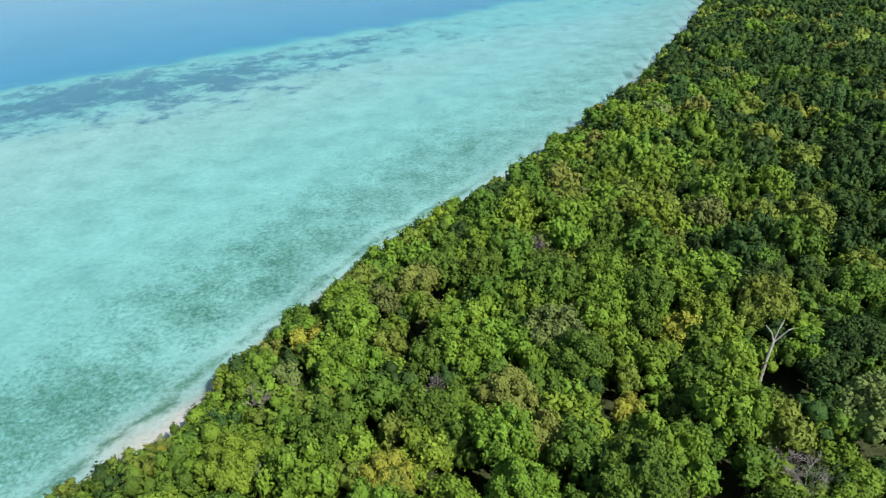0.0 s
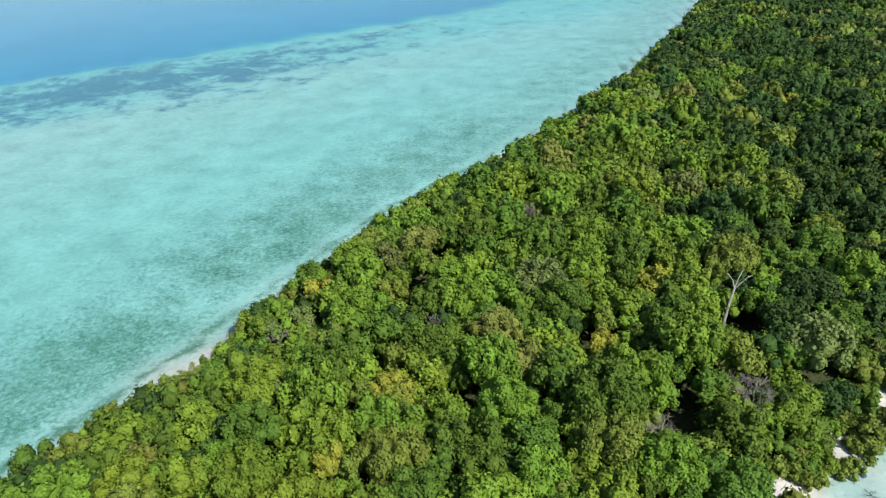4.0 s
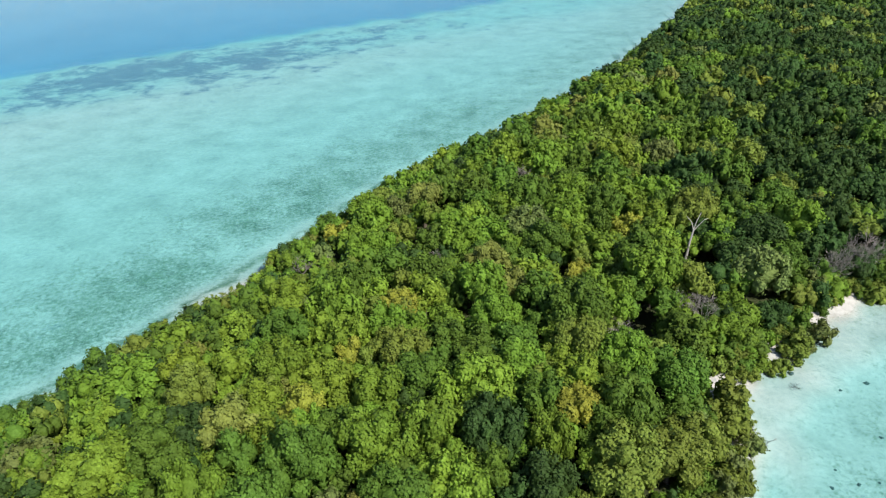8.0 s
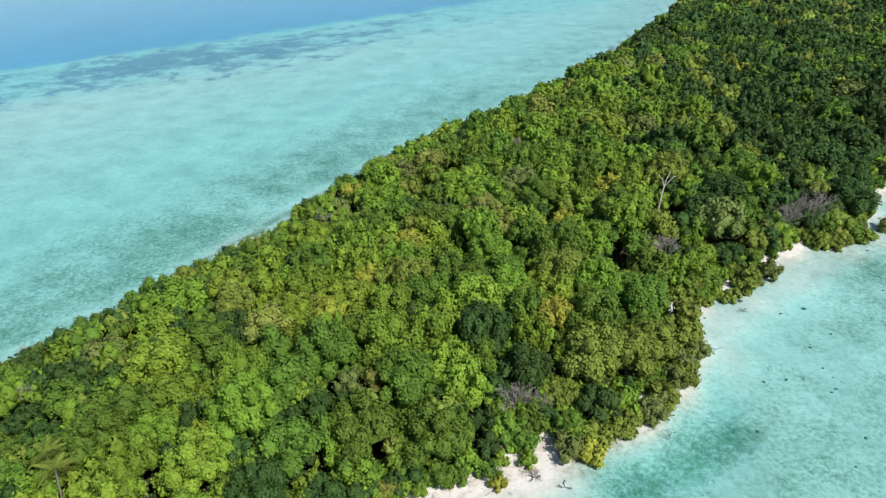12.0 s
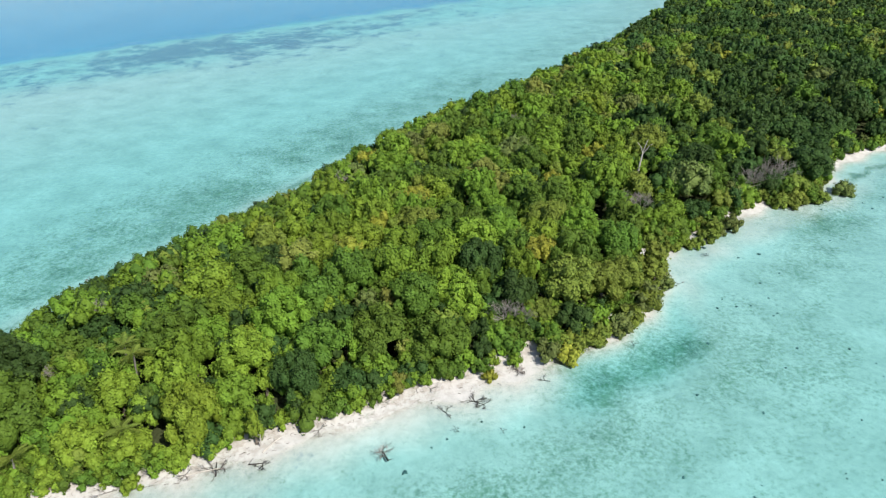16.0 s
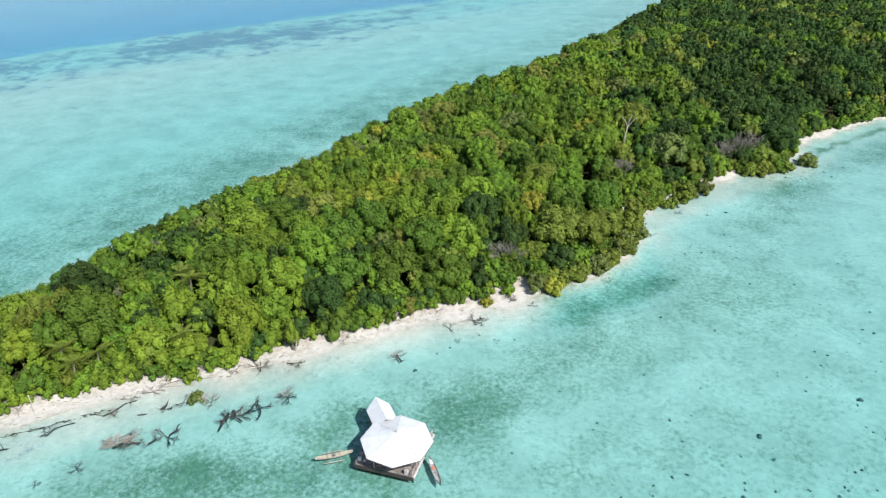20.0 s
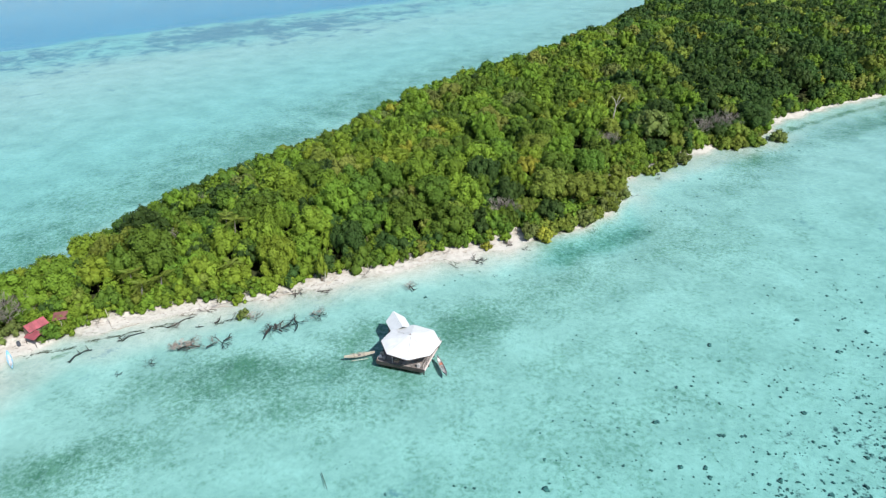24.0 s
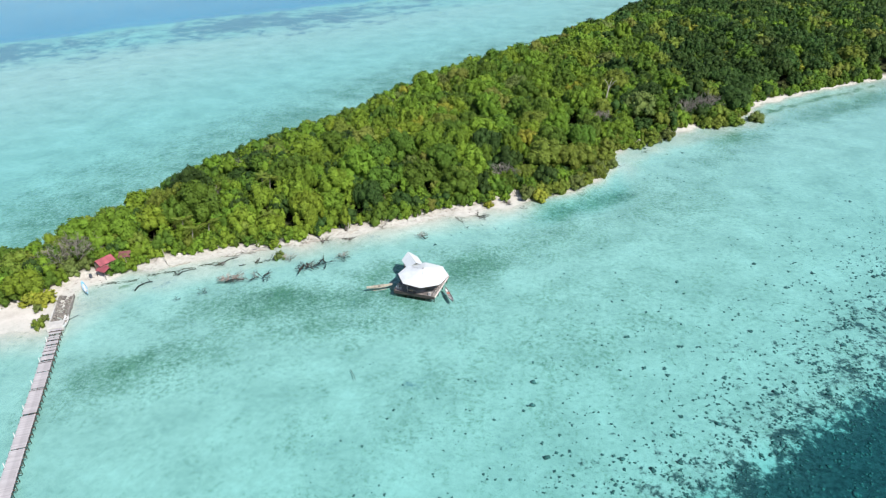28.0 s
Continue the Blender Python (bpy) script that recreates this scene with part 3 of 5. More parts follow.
# large crowns take their room first, then smaller ones fill in between
for lo, hi, tries, north in ((4.0, 5.2, 900, 330), (2.9, 3.9, 5200, 330), (1.8, 2.7, 12000, 330), (1.3, 1.75, 9000, 200)):
    tried = np.stack([rng.uniform(-118, 200, tries), rng.uniform(106, north, tries)], 1)
    radius_of = rng.uniform(lo, hi, tries)
    fits = inside_distance(tried, WOOD) > np.where(radius_of > 2.8, radius_of * 0.75, 0.9) + np.where(tried[:, 1] > 0.85 * tried[:, 0] + 205, 2.0, np.where(tried[:, 0] > 30, 0.8, 0.3))
    fits &= tried[:, 0] < 114 + 0.46 * (tried[:, 1] - 170)
    for (x, y), r in zip(tried[fits].tolist(), radius_of[fits].tolist()):
        i, j = int(x // 9), int(y // 9)
        if all((x - a) ** 2 + (y - b) ** 2 > ((0.73 if r > 1.8 else 0.66) * (r + q)) ** 2 for di in (-1, 0, 1) for dj in (-1, 0, 1) for a, b, q in cells[i + di, j + dj]):
            cells[i, j].append((x, y, r))
            spots.append((x, y, r))
row, yy = 0, 330.0
while yy < 660:
    for xx in np.arange(-118 + (row % 2) * 3.1, 330, 6.2):
        spots.append((xx + rng.uniform(-1.6, 1.6), yy + rng.uniform(-1.5, 1.5), rng.uniform(2.6, 4.6)))
    yy += 5.4
    row += 1
spots = np.array(spots)
spots = spots[inside_distance(spots[:, :2], WOOD) > 0.7]
spots = spots[spots[:, 0] < 114 + 0.46 * (spots[:, 1] - 170)]
wide, spots = spots[:, 2], spots[:, :2]
edge_in = inside_distance(spots, WOOD)
tone = waviness(spots, 55, 21) + 0.6 * waviness(spots, 16, 22)
stuff_v, stuff_q, stuff_s, stuff_t, stuff_c, stuff_n = [], [], [], [], [], 0


def shape_for(r):
    """A crown shape of about that radius."""
    fits = [0, 1, 2] if r < 2.8 else [3, 4, 5, 6] if r < 4.0 else [7, 8, 9]
    return int(rng.choice(fits))


for (x, y), r, inner, tn, roll in zip(spots, wide, edge_in, tone, waviness(spots, 20, 30)):
    # darker leaf kinds eastward stand in for the shaded crown sides seen there
    east_shade = float(step(np.array([x]), 8, 95)[0])
    u = rng.uniform() * (1 + 0.35 * east_shade) + (0.16 + 0.1 * east_shade) * tn - 0.76 * east_shade - (0.5 if -26 < x < 24 and y < 176 + 0.3 * x else 0) - (-0.2 if y < 152 and x < -28 else 0.16 if y < 205 else 0) + (0.10 if y < 225 and -46 < x < -10 else 0.1 if x < -80 else -0.06 if x < -46 else -0.38 if x > 45 and y < 300 else -0.34 if x > 60 else 0.0)
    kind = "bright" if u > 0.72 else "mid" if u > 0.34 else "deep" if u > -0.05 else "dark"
    v = rng.uniform()
    if v < 0.02:
        kind = "brown"
    elif v < (0.065 if y < 200 else 0.12):
        kind = "olive"
    elif 0.12 <= v < 0.125:
        kind = "yellow"
    elif 0.125 <= v < 0.15:
        kind = "grey"
    shape = shape_for(r)
    size = r / SHAPES[shape][0] * (0.72 + 0.28 * min(1, inner / 6)) * 1.06
    far_side = y > 0.85 * x + 205
    west = float(step(np.array([-x]), 25, 75)[0]) * far_side
    top = (3.3 - 1.0 * west + (5.6 - 2.5 * west) * min(1, inner / (22 if far_side else 13)) + 0.9 * roll + 1.1 * (r - 3.0) + rng.uniform(-1.2, 1.2))
    base = max(0.35 * size, top - SHAPES[shape][1] * size * 0.95)
    hang = min(base, 0.8 + (0.24 if y < 190 else 0.4) * inner, 4.8)
    tall = min(1.75 if y < 190 else 1.35, 1 + (base - hang) / (SHAPES[shape][1] * size))
    base = top - (top - base) * tall if base > hang else base
    turn = rng.uniform(0, 6.283)
    z = ground_z(x, y)
    if (y < 200 and x > -46) or y < 150 or (y < 215 and -20 < x < 30):
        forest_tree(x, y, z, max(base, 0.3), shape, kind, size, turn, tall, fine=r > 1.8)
        continue
    if y < 228 and -52 < x < 48:
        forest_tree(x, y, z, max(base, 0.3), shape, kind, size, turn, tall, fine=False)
        continue
    cv, cq, cc = (CLOSE if (y < 255 and -50 < x < 65) or y < 172 else MIDDLE if y < 300 else FAR if y < 410 else FARTHEST)[shape]
    c, s = math.cos(turn), math.sin(turn)
    p = cv * (size, size, size * tall)
    stuff_v.append(np.stack([p[:, 0] * c - p[:, 1] * s + x, p[:, 0] * s + p[:, 1] * c + y, p[:, 2] + z + base], 1))
    stuff_q.append(cq + stuff_n)
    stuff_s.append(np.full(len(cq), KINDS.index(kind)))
    stuff_t.append(np.full(len(cv), rng.uniform(0.02, 1)))
    stuff_c.append(cc)
    stuff_n += len(cv)
for x, y, kind, size in LANDMARKS:
    shape = shape_for(3.0 * size)
    size = 3.3 * size / SHAPES[shape][0]
    z = ground_z(x, y)
    inner = float(inside_distance(np.array([(x, y)]), WOOD)[0])
    top = 4.4 + 5.0 * min(1, max(0, inner) / 14) + 0.9 * (SHAPES[shape][0] * size - 3.3)
    forest_tree(x, y, z, max(0.3, top - SHAPES[shape][1] * size * 0.95), shape, kind, size, rng.uniform(0, 6.283))
forest_tree(-28.9, 146.6, ground_z(-28.9, 146.6), 1.6, 0, "bright", 0.62, 1.0, 2.2)
low = np.stack([rng.uniform(-110, 150, 4200), rng.uniform(108, 300, 4200)], 1)
low_in = inside_distance(low, WOOD)
take = (low_in > 1.0) & (low[:, 0] < 112 + 0.46 * (low[:, 1] - 170))
for (x, y), inner in zip(low[take], low_in[take]):
    if math.hypot(x + 75.5, y - 125) < 4.5 or math.hypot(x - 40.0, y - 230.5) < 5.0 or rng.uniform() < (0.1 if y < 175 and inner < 16 else 0.3):
        continue
    shape, size, turn = int(rng.integers(7)), rng.uniform(0.6, 0.9), rng.uniform(0, 6.283)
    # mostly deep and dark kinds, so shade is painted into gaps between crowns
    kind = KINDS[int(rng.choice([1, 2, 3, 4], p=[0.3, 0.4, 0.2, 0.1]))]
    cv, cq, cc = (LOW_NEAR if y < 165 or inner < 9 and y < 260 else LOW)[shape]
    c, s = math.cos(turn), math.sin(turn)
    p = cv * size
    base = 0.2 + (2.2 + 2.2 * rng.uniform()) * min(1, inner / 12)
    stuff_v.append(np.stack([p[:, 0] * c - p[:, 1] * s + x, p[:, 0] * s + p[:, 1] * c + y, p[:, 2] + ground_z(x, y) + base], 1))
    stuff_q.append(cq + stuff_n)
    stuff_s.append(np.full(len(cq), KINDS.index(kind)))
    stuff_t.append(np.full(len(cv), rng.uniform(0.02, 1)))
    stuff_c.append(cc)
    stuff_n += len(cv)
forest = new("forest", mesh_object("forest", np.concatenate(stuff_v), np.concatenate(stuff_q), [LEAF[k] for k in KINDS], np.concatenate(stuff_s), {"tone": np.concatenate(stuff_t), "clump": np.concatenate(stuff_c)}, smooth=True))
tagged(forest, "dense tropical forest canopy in many greens", "forest", kind="stuff")


# ---- low shrubs along the forest's edge ----
SHRUB = [crown_arrays(100 + i, 1.5, 2.0 + 0.3 * i, 8, 500, 0.32, "rhomb", 2) for i in range(3)]
SHRUB_FAR = [crown_arrays(110 + i, 1.5, 2.0 + 0.3 * i, 5, 60, 0.48, "rhomb", 2) for i in range(3)]
SHRUB_MID = [crown_arrays(120 + i, 1.6, 1.9 + 0.3 * i, 7, 330, 0.42, "rhomb", 2) for i in range(3)]
shrub_mesh = {}


def shrub(x, y, kind, size, label, z=None):
    i = int(rng.integers(3))
    if (i, kind) not in shrub_mesh:
        v, q, c = SHRUB[i]
        shrub_mesh[i, kind] = mesh_object("shrub", v, q, [LEAF[kind]], attributes={"clump": c}, smooth=True)
    ob = new("shrub", shrub_mesh[i, kind])
    ob.location = (x, y, (ground_z(x, y) if z is None else z) + 0.12 * size)
    ob.rotation_euler = (0, 0, rng.uniform(0, 6.283))
    ob.scale = (size, size, size * rng.uniform(0.8, 1.1))
    return tagged(ob, label, "shrub", "shrubs at the forest edge")


SHRUB_LABEL = {"bright": "low bright green shrub at the edge of the sand", "mid": "dense green shrub at the edge of the sand",
               "deep": "dark green leafy shrub at the forest edge", "olive": "olive-green salt-tolerant bush beside the water",
               "grey": "grey-green half-bare bush beside the water", "yellow": "yellow-green bush at the waterline"}


def along(line, every):
    for (ax, ay), (bx, by) in zip(line, line[1:]):
        n = max(1, int(math.hypot(bx - ax, by - ay) / every))
        for k in range(n):
            yield ax + (bx - ax) * k / n, ay + (by - ay) * k / n, (bx - ax), (by - ay)


for x, y, dx, dy in along(WOOD_SOUTH[2:42], 2.0):
    n = math.hypot(dx, dy)
    inset = rng.uniform(0.3, 2.6)
    sx, sy = x - dy / n * inset, y + dx / n * inset
    kind = rng.choice(["bright", "mid", "deep"], p=[0.35, 0.4, 0.25] if x < -25 else [0.1, 0.45, 0.45])
    if 22 < x < 92:
        kind = rng.choice(["olive", "deep", "mid"])
    if math.hypot(sx + 75.5, sy - 124.5) < 3.5 or math.hypot(sx + 78, sy - 121) < 3:
        continue
    shrub(sx, sy, kind, rng.uniform(0.75, 1.35), SHRUB_LABEL[kind])
for x, y, dx, dy in along(SOUTH_SHORE[19:32], 1.9):
    if rng.uniform() < (0.95 if x < 38 else 0.0 if 56 < x < 69 else 0.45):
        kind = rng.choice(["olive", "olive", "grey"])
        shrub(x + rng.uniform(-2.4, -0.8), y + rng.uniform(0.0, 1.4), kind, rng.uniform(0.9, 1.6) if x < 38 else rng.uniform(0.7, 1.1), SHRUB_LABEL[kind])
# bushes standing at and in the water
for x, y, kind, size in [(41.0, 205.3, "deep", 1.1), (43.2, 206.3, "mid", 1.3), (45.2, 205.8, "olive", 0.9), (39.6, 204.8, "deep", 0.9), (16.2, 166.7, "yellow", 1.3), (22.0, 172.0, "olive", 1.3), (24.8, 174.5, "grey", 1.2), (28.0, 177.5, "olive", 1.6), (31.5, 182.0, "olive", 1.5),
                         (33.0, 186.5, "olive", 1.4), (35.4, 196.2, "olive", 2.2), (33.6, 193.6, "olive", 1.7), (36.6, 189.2, "grey", 1.1), (47.0, 206.0, "olive", 1.0), (50.4, 208.8, "olive", 1.2),
                         (53.0, 211.2, "grey", 0.9), (51.4, 211.3, "olive", 1.5), (56.2, 214.0, "grey", 1.5), (70.6, 225.4, "olive", 1.3), (73.2, 225.2, "olive", 1.2), (74.9, 227.0, "olive", 1.6), (78.4, 228.6, "deep", 1.5), (81.0, 228.4, "olive", 1.3),
                         (88.0, 233.0, "grey", 1.6), (85.5, 240.0, "olive", 1.3), (7.6, 164.8, "bright", 0.8), (3.6, 161.3, "yellow", 0.8), (-43.0, 138.4, "bright", 0.9),
                         (-40.6, 133.8, "grey", 0.8), (-80.4, 112.6, "yellow", 1.3), (-82.5, 111.4, "yellow", 1.2), (-80.0, 109.4, "grey", 0.6), (-77.2, 107.0, "grey", 0.6), (-77.1, 104.7, "olive", 0.7),
                         (-84.0, 113.0, "bright", 1.3), (-86.5, 112.2, "deep", 1.4), (-73.6, 189.0, "grey", 1.0), (-71.5, 192.5, "olive", 1.0), (-55.0, 217.0, "olive", 1.0)]:
    shrub(x, y, kind, size, SHRUB_LABEL[kind], max(ground_z(x, y), -0.4))
# the far northern edge, too far to tell its shrubs apart
hv, hq, hs, hc, hn = [], [], [], [], 0
for x, y, dx, dy in along(WOOD_NORTH[4:], 1.4):
    n = math.hypot(dx, dy)
    if y < 118:
        continue
    kind = rng.choice(["olive", "mid", "bright", "grey"], p=[0.4, 0.3, 0.2, 0.1])
    inset, size = rng.uniform(0.9, 3.2), rng.uniform(0.6, 1.0)
    cv, cq, cc = (SHRUB_MID if y < 275 else SHRUB_FAR)[int(rng.integers(3))]
    sx, sy = x - dy / n * inset, y + dx / n * inset
    hv.append(cv * size + (sx, sy, max(ground_z(sx, sy), 0.0)))
    hq.append(cq + hn)
    hs.append(np.full(len(cq), KINDS.index(kind)))
    hc.append(cc)
    hn += len(cv)
hedge = new("shore_shrubs", mesh_object("shore_shrubs", np.concatenate(hv), np.concatenate(hq), [LEAF[k] for k in KINDS], np.concatenate(hs), {"clump": np.concatenate(hc)}, smooth=True))
tagged(hedge, "band of low olive-green shrubs along the far shore", "shrubs", kind="stuff")


# ---- bare trees, snags and driftwood ----
def branching(seed, reach, rise, levels, first, forks, thick, sides=4, wild=0.55):
    """A bare branching shape from the origin: reach sideways, rise upwards."""
    rg = random.Random(seed)
    bm = bmesh.new()

    def grow(p, d, length, r, level):
        mid = p + d * length * 0.5 + Vector((rg.uniform(-1, 1), rg.uniform(-1, 1), rg.uniform(-1, 1))) * length * 0.10
        end = p + d * length
        tube(bm, [p, mid, end] if level < 3 else [p, end], [r, r * 0.8, r * 0.55] if level < 3 else [r, r * 0.5], sides if level < 2 else 3)
        if level >= levels:
            return
        for _ in range(forks):
            nd = (d + Vector((rg.uniform(-1, 1), rg.uniform(-1, 1), rg.uniform(-0.7, 1))) * wild)
            start = p.lerp(end, rg.uniform(0.45, 1.0))
            grow(start, nd.normalized(), length * rg.uniform(0.6, 0.9), max(r * 0.52, 0.010), level + 1)

    for k in range(first):
        a = 6.283 * k / first + rg.uniform(-0.5, 0.5)
        d = Vector((math.cos(a) * reach, math.sin(a) * reach, rise)).normalized()
        grow(Vector((0, 0, 0)), d, rg.uniform(0.8, 1.2), thick, 0)
    return bm


bare_crowns = []
for k in range(3):
    bm = branching(200 + k, 0.8, 1.0, 4, 5, 3, 0.045, sides=3, wild=0.75)
    me = bpy.data.meshes.new("bare_crown")
    bm.to_mesh(me)
    bm.free()
    me.materials.append(GREY_TWIG)
    bare_crowns.append(me)


def bare_tree(x, y, base, size, label):
    base *= 0.88
    z = ground_z(x, y)
    t = thing("bare_tree", label, "bare tree", pose(x, y, z), "leafless trees in the forest")
    bm = bmesh.new()
    tube(bm, [(0, 0, -0.3), (0.1, 0.05, base * 0.5), (0, 0, base + 0.2)], [0.13, 0.10, 0.08], 7)
    part("trunk", bm, GREY_TWIG, t)
    b = mesh_part("bare_crown", bare_crowns[int(rng.integers(3))], t)
    b.location, b.rotation_euler, b.scale = (0, 0, base), (0, 0, rng.uniform(0, 6.283)), (size, size, size)
    return t


BARE = "leafless grey tree with fine twigs standing among green crowns"
for x, y, base, size in [(-31.8, 227.6, 4.2, 1.5), (-27.9, 229.0, 4.4, 1.2), (-7.4, 227.8, 5.8, 1.2), (10.0, 267.5, 5.6, 1.6), (11.5, 264.0, 5.6, 1.3), (22.0, 206.5, 5.0, 1.4), (36.1, 213.2, 4.0, 1.9), (34.2, 215.2, 4.2, 1.4),
                         (6.4, 171.6, 2.8, 1.6), (9.0, 172.0, 2.6, 1.4), (64.0, 229.0, 1.6, 2.3), (67.0, 231.5, 1.9, 2.2), (69.6, 232.4, 1.8, 2.0), (72.0, 234.2, 2.0, 2.3), (-60.4, 153.6, 3.8, 1.4), (-80.6, 125.3, 1.4, 2.3), (-82.4, 127.5, 1.8, 2.2), (-84.2, 123.8, 1.2, 2.0), (-79.6, 128.2, 1.6, 1.9),
                         (-8.0, 172.0, 5.2, 1.1), (-75.0, 187.5, 0.4, 1.0), (-63.0, 171.0, 4.6, 1.1), (-46.0, 168.0, 5.4, 1.0)]:
    bare_tree(x, y, base, size, BARE)
for bx, by in BARE_SPOTS:
    if by > 140 and bx < 60 and math.hypot(bx - 40.5, by - 230.5) > 6:
        for k in range(5):
            a, r = 1.257 * k + bx, rng.uniform(1.4, 3.0)
            shrub(bx + r * math.cos(a), by + r * math.sin(a), rng.choice(["mid", "deep", "olive"]), rng.uniform(1.5, 2.0), "dense green shrub filling a gap under a bare tree")
shrub(-82.0, 123.2, "grey", 1.3, "grey-green half-bare bush by the red hut")
shrub(-83.5, 125.0, "grey", 1.7, "grey-green half-bare bush by the red hut")
for bx, by, bs in ((-77.6, 128.8, 1.3), (-74.6, 130.0, 1.3), (-71.6, 130.4, 1.2), (-76.2, 131.0, 1.3)):
    shrub(bx, by, "mid", bs, "dense green shrub behind the red hut")
for bx, by, bs in ((-59.4, 135.0, 1.3), (-56.6, 136.4, 1.3), (-62.4, 136.0, 1.4), (-57.9, 137.4, 1.5), (-46.4, 140.6, 1.3), (-8.4, 170.0, 1.7), (-5.0, 165.0, 1.8), (-9.0, 163.0, 1.8), (-14.0, 160.0, 1.8), (-19.5, 157.5, 1.8), (18.5, 175.2, 2.0), (21.4, 175.4, 1.9), (15.8, 176.0, 2.0), (13.6, 174.0, 1.8)):
    shrub(bx, by, "mid", bs, "dense green shrub under the palms at the forest edge" if bx < -40 else "dense green shrub under the forest trees")
shrub(-85.5, 128.0, "grey", 1.9, "grey-green half-bare bush by the red hut")
for bx, by, bk, bs in ((-77.3, 127.5, "mid", 1.35), (-79.2, 124.9, "grey", 1.1), (-78.9, 127.6, "deep", 1.5), (-80.9, 122.7, "grey", 1.2), (-81.2, 128.8, "olive", 1.6), (-83.0, 126.4, "olive", 1.5)):
    shrub(bx, by, bk, bs, "leafy bush close behind the red hut")
# the tall white dead tree
DEAD_BARK = plain("bleached_bark", (0.36, 0.34, 0.31), 0.85, 0.3, 1.5)
wz = ground_z(39.2, 234.0)
white = thing("dead_tree", "tall white dead tree with three bare forked limbs", "dead tree", pose(39.2, 234.0, wz))
bm = bmesh.new()
tube(bm, [(0, 0, -0.3), (0.15, 0, 3.0), (0.5, 0.2, 6.2), (0.9, 0.4, 8.6)], [0.36, 0.27, 0.21, 0.17], 8)
part("trunk", bm, DEAD_BARK, white)
for pts in ([(0.9, 0.4, 8.5), (0.3, 0.3, 10.2), (-0.7, 0.4, 11.4)], [(0.9, 0.4, 8.6), (1.3, 0.6, 10.2), (2.0, 1.0, 11.8)], [(0.9, 0.4, 8.4), (1.8, 0.2, 9.8), (2.4, 0.0, 10.8), (3.2, 0.2, 11.0)]):
    bm = bmesh.new()
    tube(bm, pts, [0.115, 0.09, 0.06, 0.035][:len(pts)], 6)
    part("limb", bm, DEAD_BARK, white)

drift_meshes = []
for k in range(5):
    bm = branching(300 + k, 1.0, 0.35, 3, 3 + k % 3, 3, 0.085, wild=0.7)
    me = bpy.data.meshes.new("snag")
    bm.to_mesh(me)
    bm.free()
    me.materials.append(DRIFT if k % 2 == 0 else GREY_TWIG)
    drift_meshes.append(me)


def driftwood(x, y, size, shape, flat_by=0.6):
    ob = new("driftwood", drift_meshes[shape])
    ob.location = (x, y, max(ground_z(x, y), -0.35) + 0.05)
    ob.rotation_euler = (rng.uniform(-0.2, 0.2), rng.uniform(-0.2, 0.2), rng.uniform(0, 6.283))
    size *= 1.2
    ob.scale = (size, size, size * flat_by)
    wet_one = shape % 2 == 0
    tagged(ob, "dark wet driftwood branches lying in the shallows" if wet_one else "grey tangle of dead twigs at the waterline", "driftwood", "driftwood along the beach")


for x, y, size, shape in [(-11.1, 146.0, 0.85, 1), (-27.1, 135.3, 0.9, 1), (-26.7, 135.0, 0.7, 2), (-30.1, 132.6, 0.95, 0), (-32.7, 130.7, 0.85, 4), (-34.5, 129.9, 0.8, 2), (-38.2, 133.6, 0.8, 1),
                          (-41.7, 125.7, 0.9, 4), (-43.6, 124.9, 0.8, 3), (-46.4, 124.4, 0.9, 0), (-48.0, 124.1, 1.2, 3), (-49.0, 124.6, 1.1, 1), (-51.9, 119.4, 0.55, 2), (-52.5, 130.0, 0.7, 1), (-60.0, 126.1, 0.6, 4),
                          (-56.0, 116.3, 0.35, 2), (-2.9, 154.1, 0.7, 0), (1.4, 156.4, 0.8, 2), (2.6, 156.0, 0.6, 4), (12.1, 161.8, 0.5, 0), (8.5, 163.2, 0.7, 3), (8.0, 163.0, 0.5, 2), (-1.3, 150.7, 0.3, 2), (-20.9, 149.6, 0.7, 1),
                          (-27.1, 142.8, 0.6, 2), (-36.9, 140.6, 0.5, 4), (-33.5, 141.8, 0.9, 1), (-32.6, 142.2, 0.6, 0), (-46.2, 137.4, 0.8, 3), (-48.2, 135.2, 0.9, 1), (-40.9, 141.5, 0.8, 3), (-5.4, 158.6, 0.6, 3), (-12.5, 155.3, 0.6, 3),
                          (5.4, 150.6, 0.3, 0), (39.5, 191.0, 0.5, 3), (-66.5, 131.0, 0.9, 3), (-51.0, 133.5, 0.7, 1), (-44.8, 131.6, 0.5, 2), (-42.6, 133.2, 0.6, 4), (47.5, 202.3, 0.4, 2), (27.5, 171.5, 0.4, 0)]:
    driftwood(x, y, size, shape)


def log(x, y, length, thick, turn, mat, label):
    bm = bmesh.new()
    tube(bm, [(-length / 2, 0, 0.05), (-length * 0.1, 0.12, 0.12), (length * 0.25, 0.05, 0.1), (length / 2, -0.1, 0.2)], [thick, thick * 0.9, thick * 0.7, thick * 0.35], 7)
    tube(bm, [(length * 0.1, 0.08, 0.1), (length * 0.2, 0.5, 0.35)], [thick * 0.4, thick * 0.15], 5)
    me = bpy.data.meshes.new("log")
    bm.to_mesh(me)
    bm.free()
    me.materials.append(mat)
    ob = new("log", me)
    ob.matrix_world = pose(x, y, max(ground_z(x, y), -0.15) + thick * 0.4, 0, 0, turn)
    tagged(ob, label, "log", "driftwood along the beach")


